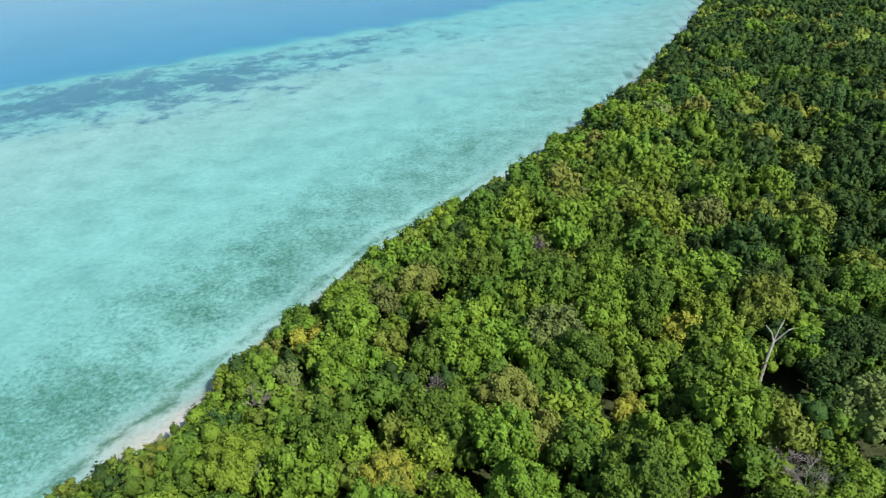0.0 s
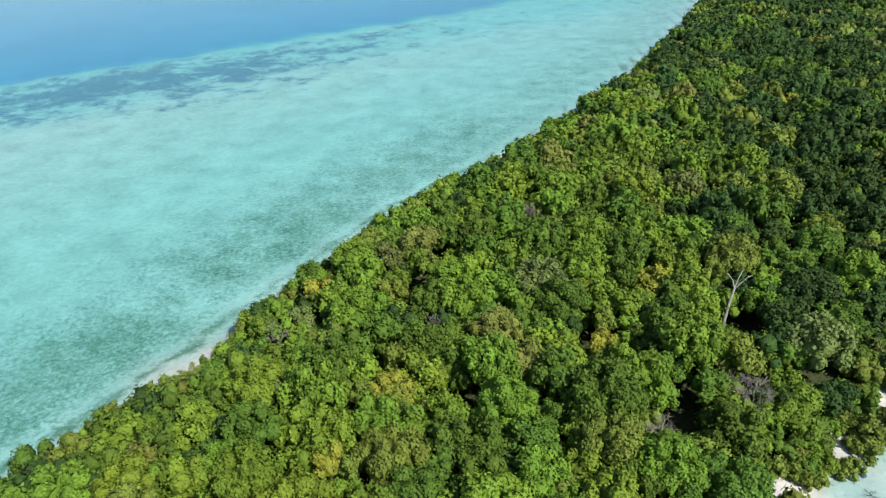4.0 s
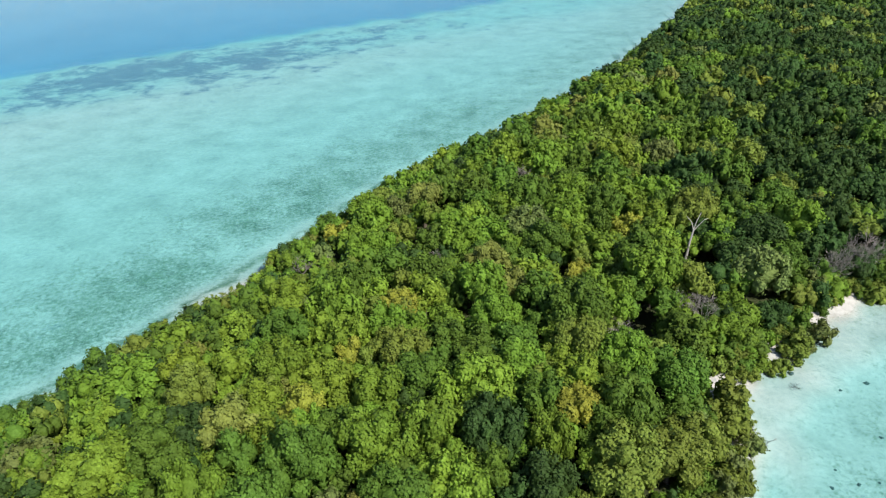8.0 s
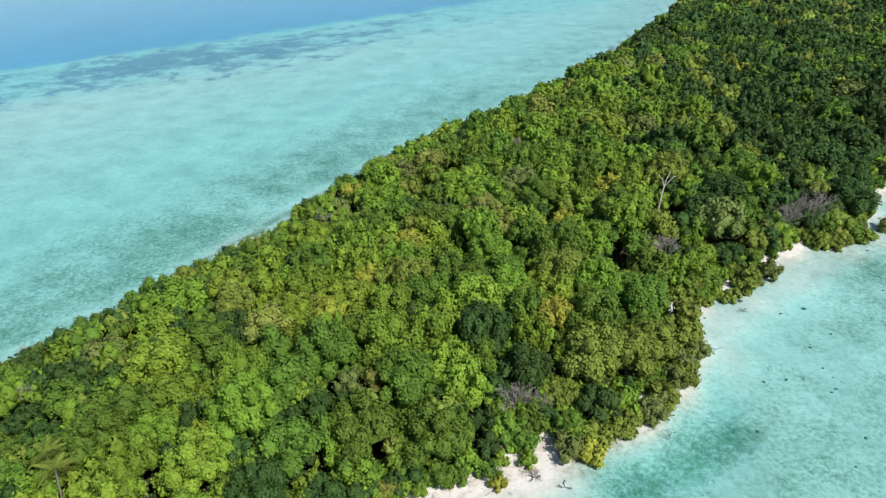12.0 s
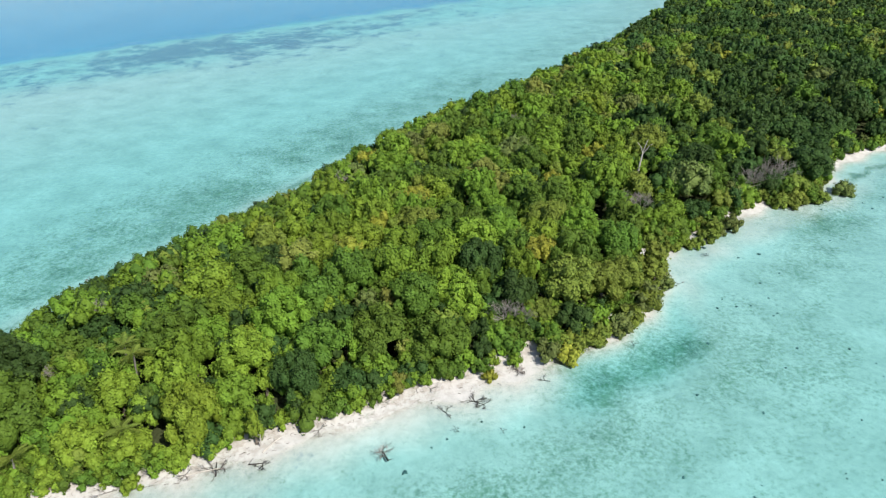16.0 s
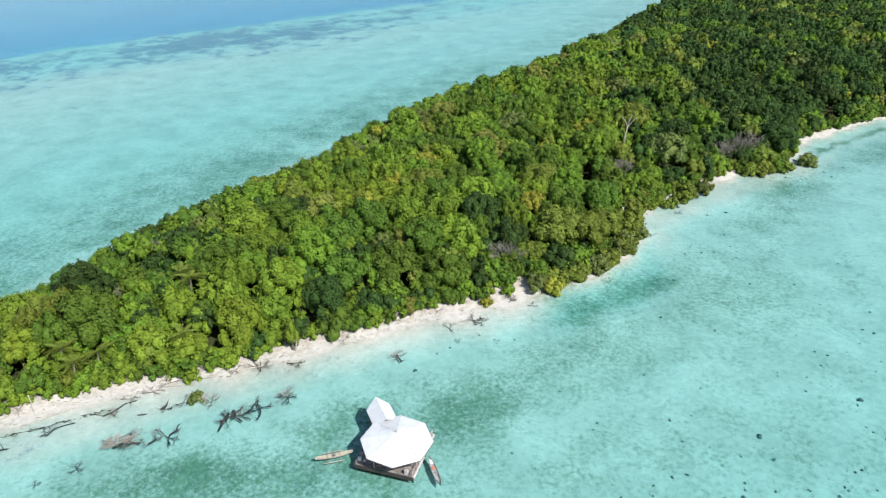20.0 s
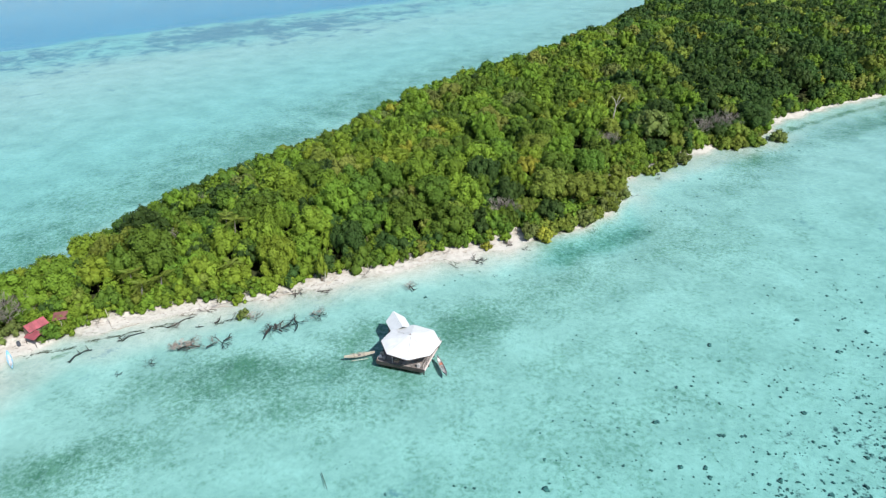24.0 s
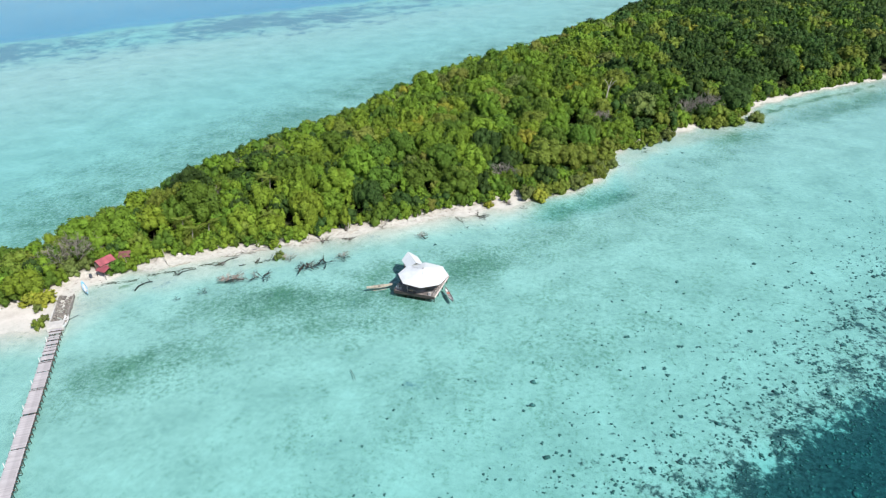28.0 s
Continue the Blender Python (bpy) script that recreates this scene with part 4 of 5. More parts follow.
for x, y, ln, th, turn in [(-35.0, 141.2, 5.0, 0.12, 20), (-26.6, 146.6, 4.0, 0.11, 60), (-46.0, 136.4, 4.5, 0.1, 10), (-67.5, 131.4, 4.0, 0.09, 110), (-60.8, 129.4, 4.0, 0.1, 33)]:
    log(x, y, ln, th, turn, PALE_BARK, "sun-bleached fallen trunk lying on the sand")


def leaning_snag(x, y, dx, dy, rise, thick):
    """A bleached dead stem that leans out from the forest edge, with a few broken limbs."""
    bm = bmesh.new()
    foot, tip = Vector((0, 0, -0.2)), Vector((dx, dy, rise))
    mid = foot.lerp(tip, 0.5) + Vector((0.12, -0.1, 0.1))
    tube(bm, [foot, mid, tip], [thick, thick * 0.75, thick * 0.35], 7)
    for f, ux, uy, uz in ((0.55, 0.7, 0.3, 0.8), (0.7, -0.6, 0.5, 0.9), (0.85, 0.3, -0.6, 0.7), (0.4, -0.5, -0.4, 0.5)):
        p = foot.lerp(mid, f * 2) if f < 0.5 else mid.lerp(tip, f * 2 - 1)
        tube(bm, [p, p + Vector((ux, uy, uz)) * 0.5, p + Vector((ux * 0.8, uy, uz * 1.2))], [thick * 0.4, thick * 0.25, thick * 0.1], 5)
    me = bpy.data.meshes.new("snag")
    bm.to_mesh(me)
    bm.free()
    me.materials.append(PALE_BARK)
    ob = new("snag", me)
    ob.matrix_world = pose(x, y, ground_z(x, y))
    tagged(ob, "pale dead stem leaning over the sand", "snag", "driftwood along the beach")


for snag in ((-63.6, 128.9, -1.3, 1.6, 2.8, 0.10), (-28.4, 146.2, 0.6, -0.5, 2.6, 0.11), (-40.2, 140.2, -0.9, 0.4, 1.6, 0.08), (-20.4, 150.4, 0.7, -0.6, 1.3, 0.08), (-71.0, 126.0, -0.5, 1.1, 2.4, 0.07), (-47.0, 136.4, 0.8, 0.9, 1.4, 0.08)):
    leaning_snag(*snag)


def fallen_trunk(pts, thick, label):
    """A crooked waterlogged trunk with broken stubs, lying along the points."""
    rg = random.Random(int(pts[0][0] * 10))
    bm = bmesh.new()
    line = []
    for (ax, ay), (bx, by) in zip(pts, pts[1:]):
        for f in (0.0, 0.5):
            line.append(Vector((ax + (bx - ax) * f + rg.uniform(-0.12, 0.12), ay + (by - ay) * f + rg.uniform(-0.12, 0.12), 0)))
    line.append(Vector((*pts[-1], 0)))
    for p in line:
        p.z = max(ground_z(p.x, p.y) + 0.1, -0.18) + rg.uniform(0.0, 0.14)
    tube(bm, line, [thick * (1 - 0.6 * k / len(line)) for k in range(len(line))], 7)
    for _ in range(len(pts)):
        p = rg.choice(line)
        d = Vector((rg.uniform(-1, 1), rg.uniform(-1, 1), rg.uniform(0.0, 0.6))).normalized() * rg.uniform(0.5, 1.2)
        tube(bm, [p, p + d * 0.5 + Vector((0, 0, 0.08)), p + d], [thick * 0.5, thick * 0.35, thick * 0.15], 5)
    me = bpy.data.meshes.new("fallen_trunk")
    bm.to_mesh(me)
    bm.free()
    me.materials.append(DRIFT)
    tagged(new("fallen_trunk", me), label, "driftwood", "driftwood along the beach")


SUNK = "dark crooked tree trunk lying in the clear shallows"
for pts, thick in [([(-34.6, 130.9), (-34.9, 129.2), (-34.8, 127.3)], 0.24), ([(-34.0, 131.6), (-33.3, 130.2), (-32.0, 129.3)], 0.24), ([(-32.4, 130.7), (-31.4, 132.1), (-31.0, 133.9)], 0.16),
                   ([(-30.8, 133.0), (-29.8, 131.5), (-29.8, 129.8)], 0.15), ([(-45.2, 131.3), (-44.8, 132.2)], 0.2), ([(-41.6, 126.2), (-41.0, 126.9), (-41.2, 128.0)], 0.14), ([(-53.6, 129.6), (-52.4, 130.4), (-51.3, 132.4), (-49.8, 133.1)], 0.14),
                   ([(-32.8, 140.7), (-33.4, 143.0)], 0.1), ([(-29.0, 142.9), (-26.7, 143.3)], 0.09), ([(-48.4, 130.1), (-46.9, 130.3)], 0.08),
                   ([(-10.3, 144.4), (-11.2, 146.0)], 0.16), ([(-48.9, 123.4), (-47.2, 124.3), (-45.2, 124.2)], 0.2), ([(-43.9, 124.2), (-42.6, 125.6)], 0.14),
                   ([(-65.9, 118.9), (-65.8, 120.6), (-64.8, 122.0), (-63.8, 122.5)], 0.16), ([(-59.8, 125.3), (-59.1, 127.0), (-57.0, 128.0)], 0.10), ([(-73.5, 107.4), (-73.0, 108.6), (-72.5, 109.4)], 0.06)]:
    fallen_trunk(pts, thick, SUNK)


# ---- coconut palms ----
def palm_frond(length):
    """A drooping rib with leaflets along both sides, along +x."""
    bm = bmesh.new()
    rib = [Vector((length * f, 0, length * (0.28 * f - 0.62 * f * f))) for f in (0, 0.2, 0.4, 0.6, 0.8, 1.0)]
    tube(bm, rib, [0.045, 0.04, 0.032, 0.024, 0.016, 0.006], 4)
    for k in range(2, 26):
        f = k / 26
        p = Vector((length * f, 0, length * (0.28 * f - 0.62 * f * f)))
        reach = length * 0.19 * math.sin(math.pi * min(1, 0.15 + 0.85 * f)) + 0.15
        for s in (-1, 1):
            tip = p + Vector((reach * 0.55, s * reach, -0.45 * reach))
            w = Vector((0.030, 0, 0.01))
            bm.faces.new([bm.verts.new(v) for v in (p - w, p.lerp(tip, 0.5) - w, tip, p.lerp(tip, 0.5) + w, p + w)])
    me = bpy.data.meshes.new("frond")
    bm.to_mesh(me)
    bm.free()
    return me


frond_green, frond_yellow = palm_frond(2.7), palm_frond(2.6)
frond_green.materials.append(LEAF["olive"])
frond_yellow.materials.append(LEAF["yellow"])


def palm(x, y, tall, yellow=False):
    t = thing("palm_tree", "coconut palm with yellowing arching fronds" if yellow else "coconut palm with arching dark green fronds", "palm tree", pose(x, y, ground_z(x, y)), "coconut palms")
    bm = bmesh.new()
    tube(bm, [(0, 0, -0.3), (0.15, 0, tall * 0.4), (0.5, 0.1, tall * 0.8), (0.7, 0.1, tall)], [0.2, 0.15, 0.13, 0.11], 8)
    part("trunk", bm, GREY_TWIG, t)
    for k in range(13):
        f = mesh_part("frond", frond_yellow if yellow and k % 2 else frond_green, t)
        f.location = (0.7, 0.1, tall)
        f.rotation_euler = (0, radians(rng.uniform(-38, 22)), 6.283 * k / 13 + rng.uniform(-0.2, 0.2))


for x, y, tall, yel in [(-48.9, 154.5, 8.2, False), (-60.6, 135.5, 4.6, False), (-57.6, 137.4, 5.0, False), (-46.2, 143.0, 5.0, False), (-41.2, 216.8, 5.2, True), (-42.7, 218.2, 4.6, False), (-63.6, 137.6, 5.0, False), (-52.0, 157.6, 7.4, False)]:
    palm(x, y, tall, yel)


# ---- corals on the sea bed ----
CORAL = plain("dark_coral", (0.075, 0.120, 0.115), 0.95, 0.5, 2.0, grain=8)


def lump_arrays(seed):
    rg = np.random.default_rng(seed)
    v = BALL_V * (1 + 0.38 * rg.standard_normal((len(BALL_V), 1))) * (1, 0.8, 0.55)
    return v, BALL_Q


LUMPS = [lump_arrays(400 + i) for i in range(5)]
BITS = [(CUBE_V * 1.15 * (1 + 0.36 * np.random.default_rng(450 + i).standard_normal((8, 1))) * (1, 0.8, 0.55), CUBE_Q) for i in range(5)]
coral_mesh = [mesh_object("coral", v, q, [CORAL], smooth=True) for v, q in LUMPS]
field = np.stack([rng.uniform(-20, 150, 240000), rng.uniform(58, 190, 240000)], 1)
side = reef_side(field)
chance = np.where(side > 0, 0.62 * np.exp(-side / 10) + 0.0035 * np.exp(-side / 40), 0.30 * (side > -24))
field = field[rng.uniform(size=len(field)) < chance * 0.95]
clumped = waviness(field, 9, 55)
field = field[clumped > rng.uniform(-0.9, 0.7, len(field))]
field = field[-inside_distance(field, SHORE) > 14]
sizes = 0.07 + 0.26 * rng.uniform(0, 1, len(field)) ** 2 + 0.17 * (rng.uniform(size=len(field)) > 0.96)
order = np.argsort(-sizes)
cv_all, cq_all, cn = [], [], 0
for n, i in enumerate(order):
    (x, y), r = field[i], float(sizes[i])
    z, turn, k = ground_z(x, y), rng.uniform(0, 6.283), int(rng.integers(5))
    if n < 220:
        ob = new("coral_head", coral_mesh[k])
        ob.matrix_world = pose(x, y, z + 0.15 * r, 0, 0, math.degrees(turn)) @ Matrix.Diagonal((r, r, r, 1))
        tagged(ob, "dark coral head on pale sand under clear water", "coral", "coral heads on the sea bed")
        continue
    v, q = BITS[k]
    c, s = math.cos(turn) * r, math.sin(turn) * r
    cv_all.append(np.stack([v[:, 0] * c - v[:, 1] * s + x, v[:, 0] * s + v[:, 1] * c + y, v[:, 2] * r + z + 0.1 * r], 1))
    cq_all.append(q + cn)
    cn += len(v)
rubble = new("coral_rubble", mesh_object("coral_rubble", np.concatenate(cv_all), np.concatenate(cq_all), [CORAL], smooth=True))
tagged(rubble, "scattered small dark corals along the reef edge", "coral", kind="stuff")
for x, y, r in [(58.7, 203.8, 0.8), (42.9, 125.9, 0.55), (50.3, 121.5, 0.4), (-12.1, 81.0, 0.45), (9.5, 96.4, 0.4), (16.6, 85.4, 0.5), (33.8, 116.6, 0.35), (54.1, 202.0, 0.5), (60.1, 196.2, 0.45), (55.2, 192.4, 0.45), (54.9, 187.0, 0.4),
                (44.7, 183.5, 0.5), (48.2, 184.1, 0.55), (50.9, 184.4, 0.35), (54.7, 182.1, 0.5), (53.7, 181.3, 0.4), (55.5, 184.7, 0.3), (40.1, 172.8, 0.55), (75.5, 209.9, 0.45), (91.6, 225.8, 0.7), (97.1, 231.9, 0.5), (79.5, 224.5, 0.6), (48.2, 205.4, 0.8), (90.8, 228.5, 0.5), (46.4, 186.6, 0.35), (-7.8, 143.0, 0.7), (-4.5, 147.5, 0.35), (-2.5, 149.2, 0.4), (2.4, 152.6, 0.4), (8.5, 152.0, 0.4)]:
    r *= 0.52
    ob = new("coral_head", coral_mesh[int(rng.integers(5))])
    ob.matrix_world = pose(x, y, ground_z(x, y) + 0.1 * r, 0, 0, rng.uniform(0, 360)) @ Matrix.Diagonal((r, r, r * 0.8, 1))
    tagged(ob, "lone dark coral head on pale sand under clear water", "coral", "coral heads on the sea bed")

# twigs and bark washed up along the beach
tv, tq, tn = [], [], 0
for x, y, dx, dy in along(WOOD_SOUTH[4:22], 0.32):
    n = math.hypot(dx, dy)
    out = abs(rng.normal(0, 2.0)) - 0.6
    px, py = x + dy / n * out, y - dx / n * out
    if ground_z(px, py) < -0.1:
        continue
    ln, w, a = rng.uniform(0.2, 0.8), rng.uniform(0.012, 0.03), math.atan2(dy, dx) + rng.normal(0, 0.7)
    v = CUBE_V * 3 ** 0.5 * (ln / 2, w, w)
    tv.append(np.stack([v[:, 0] * math.cos(a) - v[:, 1] * math.sin(a) + px, v[:, 0] * math.sin(a) + v[:, 1] * math.cos(a) + py, v[:, 2] + v[:, 0] * rng.uniform(-0.25, 0.25) + max(ground_z(px, py), 0) + 0.05], 1))
    tq.append(CUBE_Q + tn)
    tn += 8
debris = new("beach_debris", mesh_object("beach_debris", np.concatenate(tv), np.concatenate(tq), [GREY_TWIG]))
tagged(debris, "scattered grey sticks and bark washed up on the sand", "debris", kind="stuff")
# dark seaweed lying in a broken line along the water's edge
WEED = plain("dark_seaweed", (0.060, 0.062, 0.040), 0.8, 0.4, 1.5)
wv, wq, wnum = [], [], 0
for x, y, dx, dy in along([(-74.4, 119.5), (-73.3, 120.7), (-70.9, 121.8), (-68.6, 123.0), (-66.3, 124.5), (-64.2, 125.4), (-62.2, 126.7), (-59.8, 128.0), (-57.4, 128.7), (-53.0, 131.2)], 0.07):
    n = math.hypot(dx, dy)
    off = 0.25 * math.sin(0.8 * x) + rng.normal(0, 0.2)
    if 0.6 * math.sin(1.9 * x) + 0.5 * math.sin(0.7 * x + 1.3) < rng.uniform(-1.0, 0.6):
        continue
    px, py, r, a = x + dy / n * off, y - dx / n * off, rng.uniform(0.07, 0.20), math.atan2(dy, dx) + rng.normal(0, 0.4)
    v = BITS[int(rng.integers(5))][0] * (r * 1.7, r * 0.7, 0.06)
    wv.append(np.stack([v[:, 0] * math.cos(a) - v[:, 1] * math.sin(a) + px, v[:, 0] * math.sin(a) + v[:, 1] * math.cos(a) + py, v[:, 2] + ground_z(px, py) + 0.03], 1))
    wq.append(CUBE_Q + wnum)
    wnum += 8
weed = new("seaweed", mesh_object("seaweed", np.concatenate(wv), np.concatenate(wq), [WEED], smooth=True))
tagged(weed, "dark seaweed washed up in a broken line", "seaweed", kind="stuff")
# dense tangles of dead twigs standing in the shallows
TAN_TWIG = plain("tan_twig", (0.36, 0.30, 0.27), 0.9, 0.3, 1.0)
dead_bushes = []
for me in bare_crowns:
    me = me.copy()
    me.name = "dead_bush"
    me.materials[0] = TAN_TWIG
    dead_bushes.append(me)
for x, y, size in [(-48.0, 124.2, 1.0), (-49.0, 123.6, 0.85), (-46.2, 124.6, 0.6), (-27.2, 135.4, 0.65), (-11.0, 146.0, 0.62), (-39.0, 134.0, 0.7), (8.3, 163.4, 0.6), (-32.8, 130.9, 0.5), (-52.0, 130.2, 0.5), (36.0, 190.0, 1.2), (35.2, 191.2, 1.0)]:
    ob = new("dead_bush", (dead_bushes if size > 0.55 else bare_crowns)[int(rng.integers(3))])
    ob.location = (x, y, max(ground_z(x, y), -0.4))
    ob.rotation_euler = (0, 0, rng.uniform(0, 6.283))
    ob.scale = (size, size, size * 0.7)
    tagged(ob, "tan tangle of a dead bush standing in shallow water" if size > 0.55 else "dense grey tangle of a dead bush in shallow water", "dead bush", "driftwood along the beach")


# ---- floating house, boats, jetty, huts ----
DECK = plain("weathered_deck_wood", (0.19, 0.165, 0.158), 0.85, 0.45, 1.2, grain=14)
# sunlight put into a paler plank colour, for the house's sunward rail and edge
SUNLIT_DECK = plain("sunlit_plank", (0.50, 0.43, 0.42), 0.85, 0.3, 1.0, grain=14)
DARK_WOOD = plain("dark_timber", (0.10, 0.075, 0.06), 0.85, 0.4, 1.5)
BLACK_BOARD = plain("black_board", (0.030, 0.026, 0.024), 0.6, 0.4, 1.5)
WALL_WOOD = plain("hut_wall_boards", (0.22, 0.17, 0.13), 0.85, 0.35, 1.5)
RED_SHEET = plain("red_roof_sheet", (0.27, 0.065, 0.082), 0.75, 0.35, 0.9)
RUST_SHEET = plain("rusty_sheet", (0.15, 0.055, 0.055), 0.8, 0.4, 1.2)
JETTY_BOARD = plain("pale_grey_board", (0.34, 0.32, 0.335), 0.8, 0.22, 0.8, grain=18)
CONCRETE = plain("pale_concrete", (0.44, 0.425, 0.41), 0.85, 0.2, 1.0)
ROCK = plain("dark_rubble_stone", (0.19, 0.175, 0.16), 0.95, 0.5, 1.3, grain=9)
BLUE_PAINT = plain("light_blue_boat_paint", (0.30, 0.55, 0.72), 0.5, 0.2, 1.0)
WHITE_PAINT = plain("white_boat_paint", (0.58, 0.58, 0.58), 0.5, 0.15, 1.0)
GREY_HULL = plain("grey_boat_hull", (0.30, 0.30, 0.31), 0.7, 0.3, 1.0)
TAN_HULL = plain("tan_wooden_hull", (0.35, 0.32, 0.265), 0.75, 0.25, 1.0)
ORANGE = plain("orange_cloth", (0.42, 0.16, 0.11), 0.8, 0.25, 2.0)
SHADE_CLOTH = plain("grey_cloth", (0.38, 0.36, 0.36), 0.9, 0.3, 2.0)


def box(bm, lo, hi, m=None):
    r = bmesh.ops.create_cube(bm, size=1)
    vs = r["verts"]
    for v in vs:
        v.co = Vector([(a + b) / 2 + c * (b - a) for a, b, c in zip(lo, hi, v.co)])
        if m is not None:
            v.co = m @ v.co
    return vs


def box_part(name, lo, hi, mat, parent, label="", soft=0.012):
    bm = bmesh.new()
    box(bm, lo, hi)
    bmesh.ops.bevel(bm, geom=bm.edges[:], offset=soft, segments=1, affect="EDGES")
    return part(name, bm, mat, parent, label)


def post_part(name, x, y, z0, z1, r, mat, parent, label=""):
    bm = bmesh.new()
    tube(bm, [(x, y, z0), (x + 0.01, y, (z0 + z1) / 2), (x, y, z1)], [r, r * 0.95, r * 0.9], 8)
    return part(name, bm, mat, parent, label)


def slab(bm, corners, thick):
    """A plate under the corners."""
    top = [bm.verts.new(c) for c in corners]
    low = [bm.verts.new(Vector(c) - Vector((0, 0, thick))) for c in corners]
    bm.faces.new(top)
    bm.faces.new(low[::-1])
    n = len(corners)
    for k in range(n):
        bm.faces.new((top[k], low[k], low[(k + 1) % n], top[(k + 1) % n]))


# the house over the lagoon: local x along its front, local y towards the island
HOUSE = pose(-8.5, 124.1, 0, 0, 0, -13.9)
house = thing("lagoon_house", "open timber house on a water deck with a white eight-sided roof", "house", HOUSE)
half, deck_z = 4.13, 0.62
bed = ground_z(-8.5, 124.1) - 0.2
plank_me = None
for k in range(33):
    x = -half + 0.25 * k
    if plank_me is None:
        p = box_part("plank", (0.0, -half, deck_z - 0.05), (0.235, half, deck_z), DECK, house)
        plank_me = p.data
    else:
        p = mesh_part("plank", plank_me, house)
    p.location = (x, rng.uniform(-0.05, 0.05), rng.uniform(-0.008, 0.008))
for y in (-half + 0.08, 0, half - 0.08):
    box_part("beam", (-half - 0.05, y - 0.09, deck_z - 0.30), (half + 0.05, y + 0.09, deck_z - 0.06), DARK_WOOD, house)
for x, y in [(a, b) for a in (-3.9, -1.95, 0, 1.95, 3.9) for b in (-3.6, -1.3, 1.3, 3.95)]:
    post_part("pile", x, y, bed, deck_z - 0.08, 0.10, DARK_WOOD, house)
box_part("edge_board", (-half - 0.12, -half - 0.10, 0.03), (half + 0.12, -half - 0.03, deck_z + 0.05), BLACK_BOARD, house, "black edge board")
box_part("edge_board", (half + 0.03, -half - 0.02, deck_z - 0.2), (half + 0.22, half + 0.1, deck_z + 0.04), SUNLIT_DECK, house)
box_part("edge_board", (-half - 0.2, -half - 0.02, deck_z - 0.2), (-half - 0.02, half + 0.1, deck_z + 0.04), DARK_WOOD, house)
# roof: eight plates that rise to a low peak
ROOF_C, ROOF_R, EAVE, PEAK = Vector((0.70, -0.75, 0)), 5.0, 3.1, 4.15
ring = [ROOF_C + Vector((ROOF_R * math.cos(radians(a)), ROOF_R * 0.98 * math.sin(radians(a)), EAVE)) for a in range(14, 374, 45)]
peak = ROOF_C + Vector((-0.15, 0.5, PEAK))
for k in range(8):
    a, b = ring[k], ring[(k + 1) % 8]
    bm = bmesh.new()
    gap = 0.015
    slab(bm, [peak.lerp(a, 0.012).lerp(b, gap / 4), a.lerp(b, gap / 4), b.lerp(a, gap / 4), peak.lerp(b, 0.012).lerp(a, gap / 4)], 0.06)
    panel = part("roof_panel", bm, WHITE_SHEET, house)
    for f in (0.33, 0.66):
        bm = bmesh.new()
        q = a.lerp(b, f)
        tube(bm, [q + Vector((0, 0, 0.012)), q.lerp(peak, 0.5) + Vector((0, 0, 0.012)), q.lerp(peak, 0.94) + Vector((0, 0, 0.012))], [0.016, 0.016, 0.016], 4)
        part("seam", bm, WHITE_SHEET, panel)
for k in range(8):
    a, b = ring[k], ring[(k + 1) % 8]
    bm = bmesh.new()
    tube(bm, [a + Vector((0, 0, -0.10)), b + Vector((0, 0, -0.10))], [0.06, 0.06], 5)
    part("eave_beam", bm, DARK_WOOD, house)
    q = ROOF_C + (a - ROOF_C) * 0.80
    if abs(q.x) < half and abs(q.y) < half:
        post_part("roof_post", q.x, q.y, deck_z, EAVE + 0.16, 0.075, DECK, house)
bm = bmesh.new()
for v in box(bm, (-0.14, -0.14, 0), (0.14, 0.14, 0.16)):
    v.co += peak + Vector((-0.05, 0.0, -0.02))
part("ridge_cap", bm, SHADE_CLOTH, house, "grey ridge cap")
bm = bmesh.new()
e = ring[5].lerp(ring[6], 0.45)
slab(bm, [e.lerp(peak, f) + Vector((s * 0.35, s * 0.04, 0.03)) for f, s in ((0.28, -1), (0.28, 1), (0.46, 0.9), (0.46, -0.9))], 0.02)
part("roof_patch", bm, plain("worn_sheet", (0.66, 0.66, 0.64), 0.6, 0.25, 2.0), house, "worn grey patch")
bm = bmesh.new()
crease = [ring[3].lerp(ring[4], 0.15).lerp(peak, f) + Vector((0, 0, 0.03)) for f in (0.35, 0.62)] + [peak + Vector((0.5, -1.0, -0.16))]
tube(bm, crease, [0.03, 0.03, 0.03], 4)
part("roof_fold", bm, SHADE_CLOTH, house, "grey folded sheet edge")
# low walls, a counter and clutter under the roof
for lo, hi in (((-3.4, 2.2, deck_z), (2.6, 2.3, 2.6)), ((-3.4, -0.4, deck_z), (-3.3, 2.2, 2.6)), ((-0.4, -0.2, deck_z), (-0.3, 2.2, 2.6))):
    box_part("wall", lo, hi, WALL_WOOD, house)
for y0, y1 in ((-half, -1.4), (-1.2, 1.0), (1.2, half)):
    box_part("rail", (half - 0.1, y0, deck_z + 0.75), (half - 0.03, y1, deck_z + 0.82), SUNLIT_DECK, house)
for y in np.linspace(-half + 0.1, half - 0.1, 6):
    post_part("rail_post", half - 0.07, float(y), deck_z, deck_z + 0.78, 0.04, SUNLIT_DECK, house)
for x in np.linspace(-half + 0.1, half - 0.4, 6):
    post_part("rail_post", float(x), -half + 0.08, deck_z, deck_z + 0.72, 0.04, DECK, house)
box_part("rail", (-half, -half + 0.04, deck_z + 0.66), (1.2, -half + 0.11, deck_z + 0.72), DECK, house)
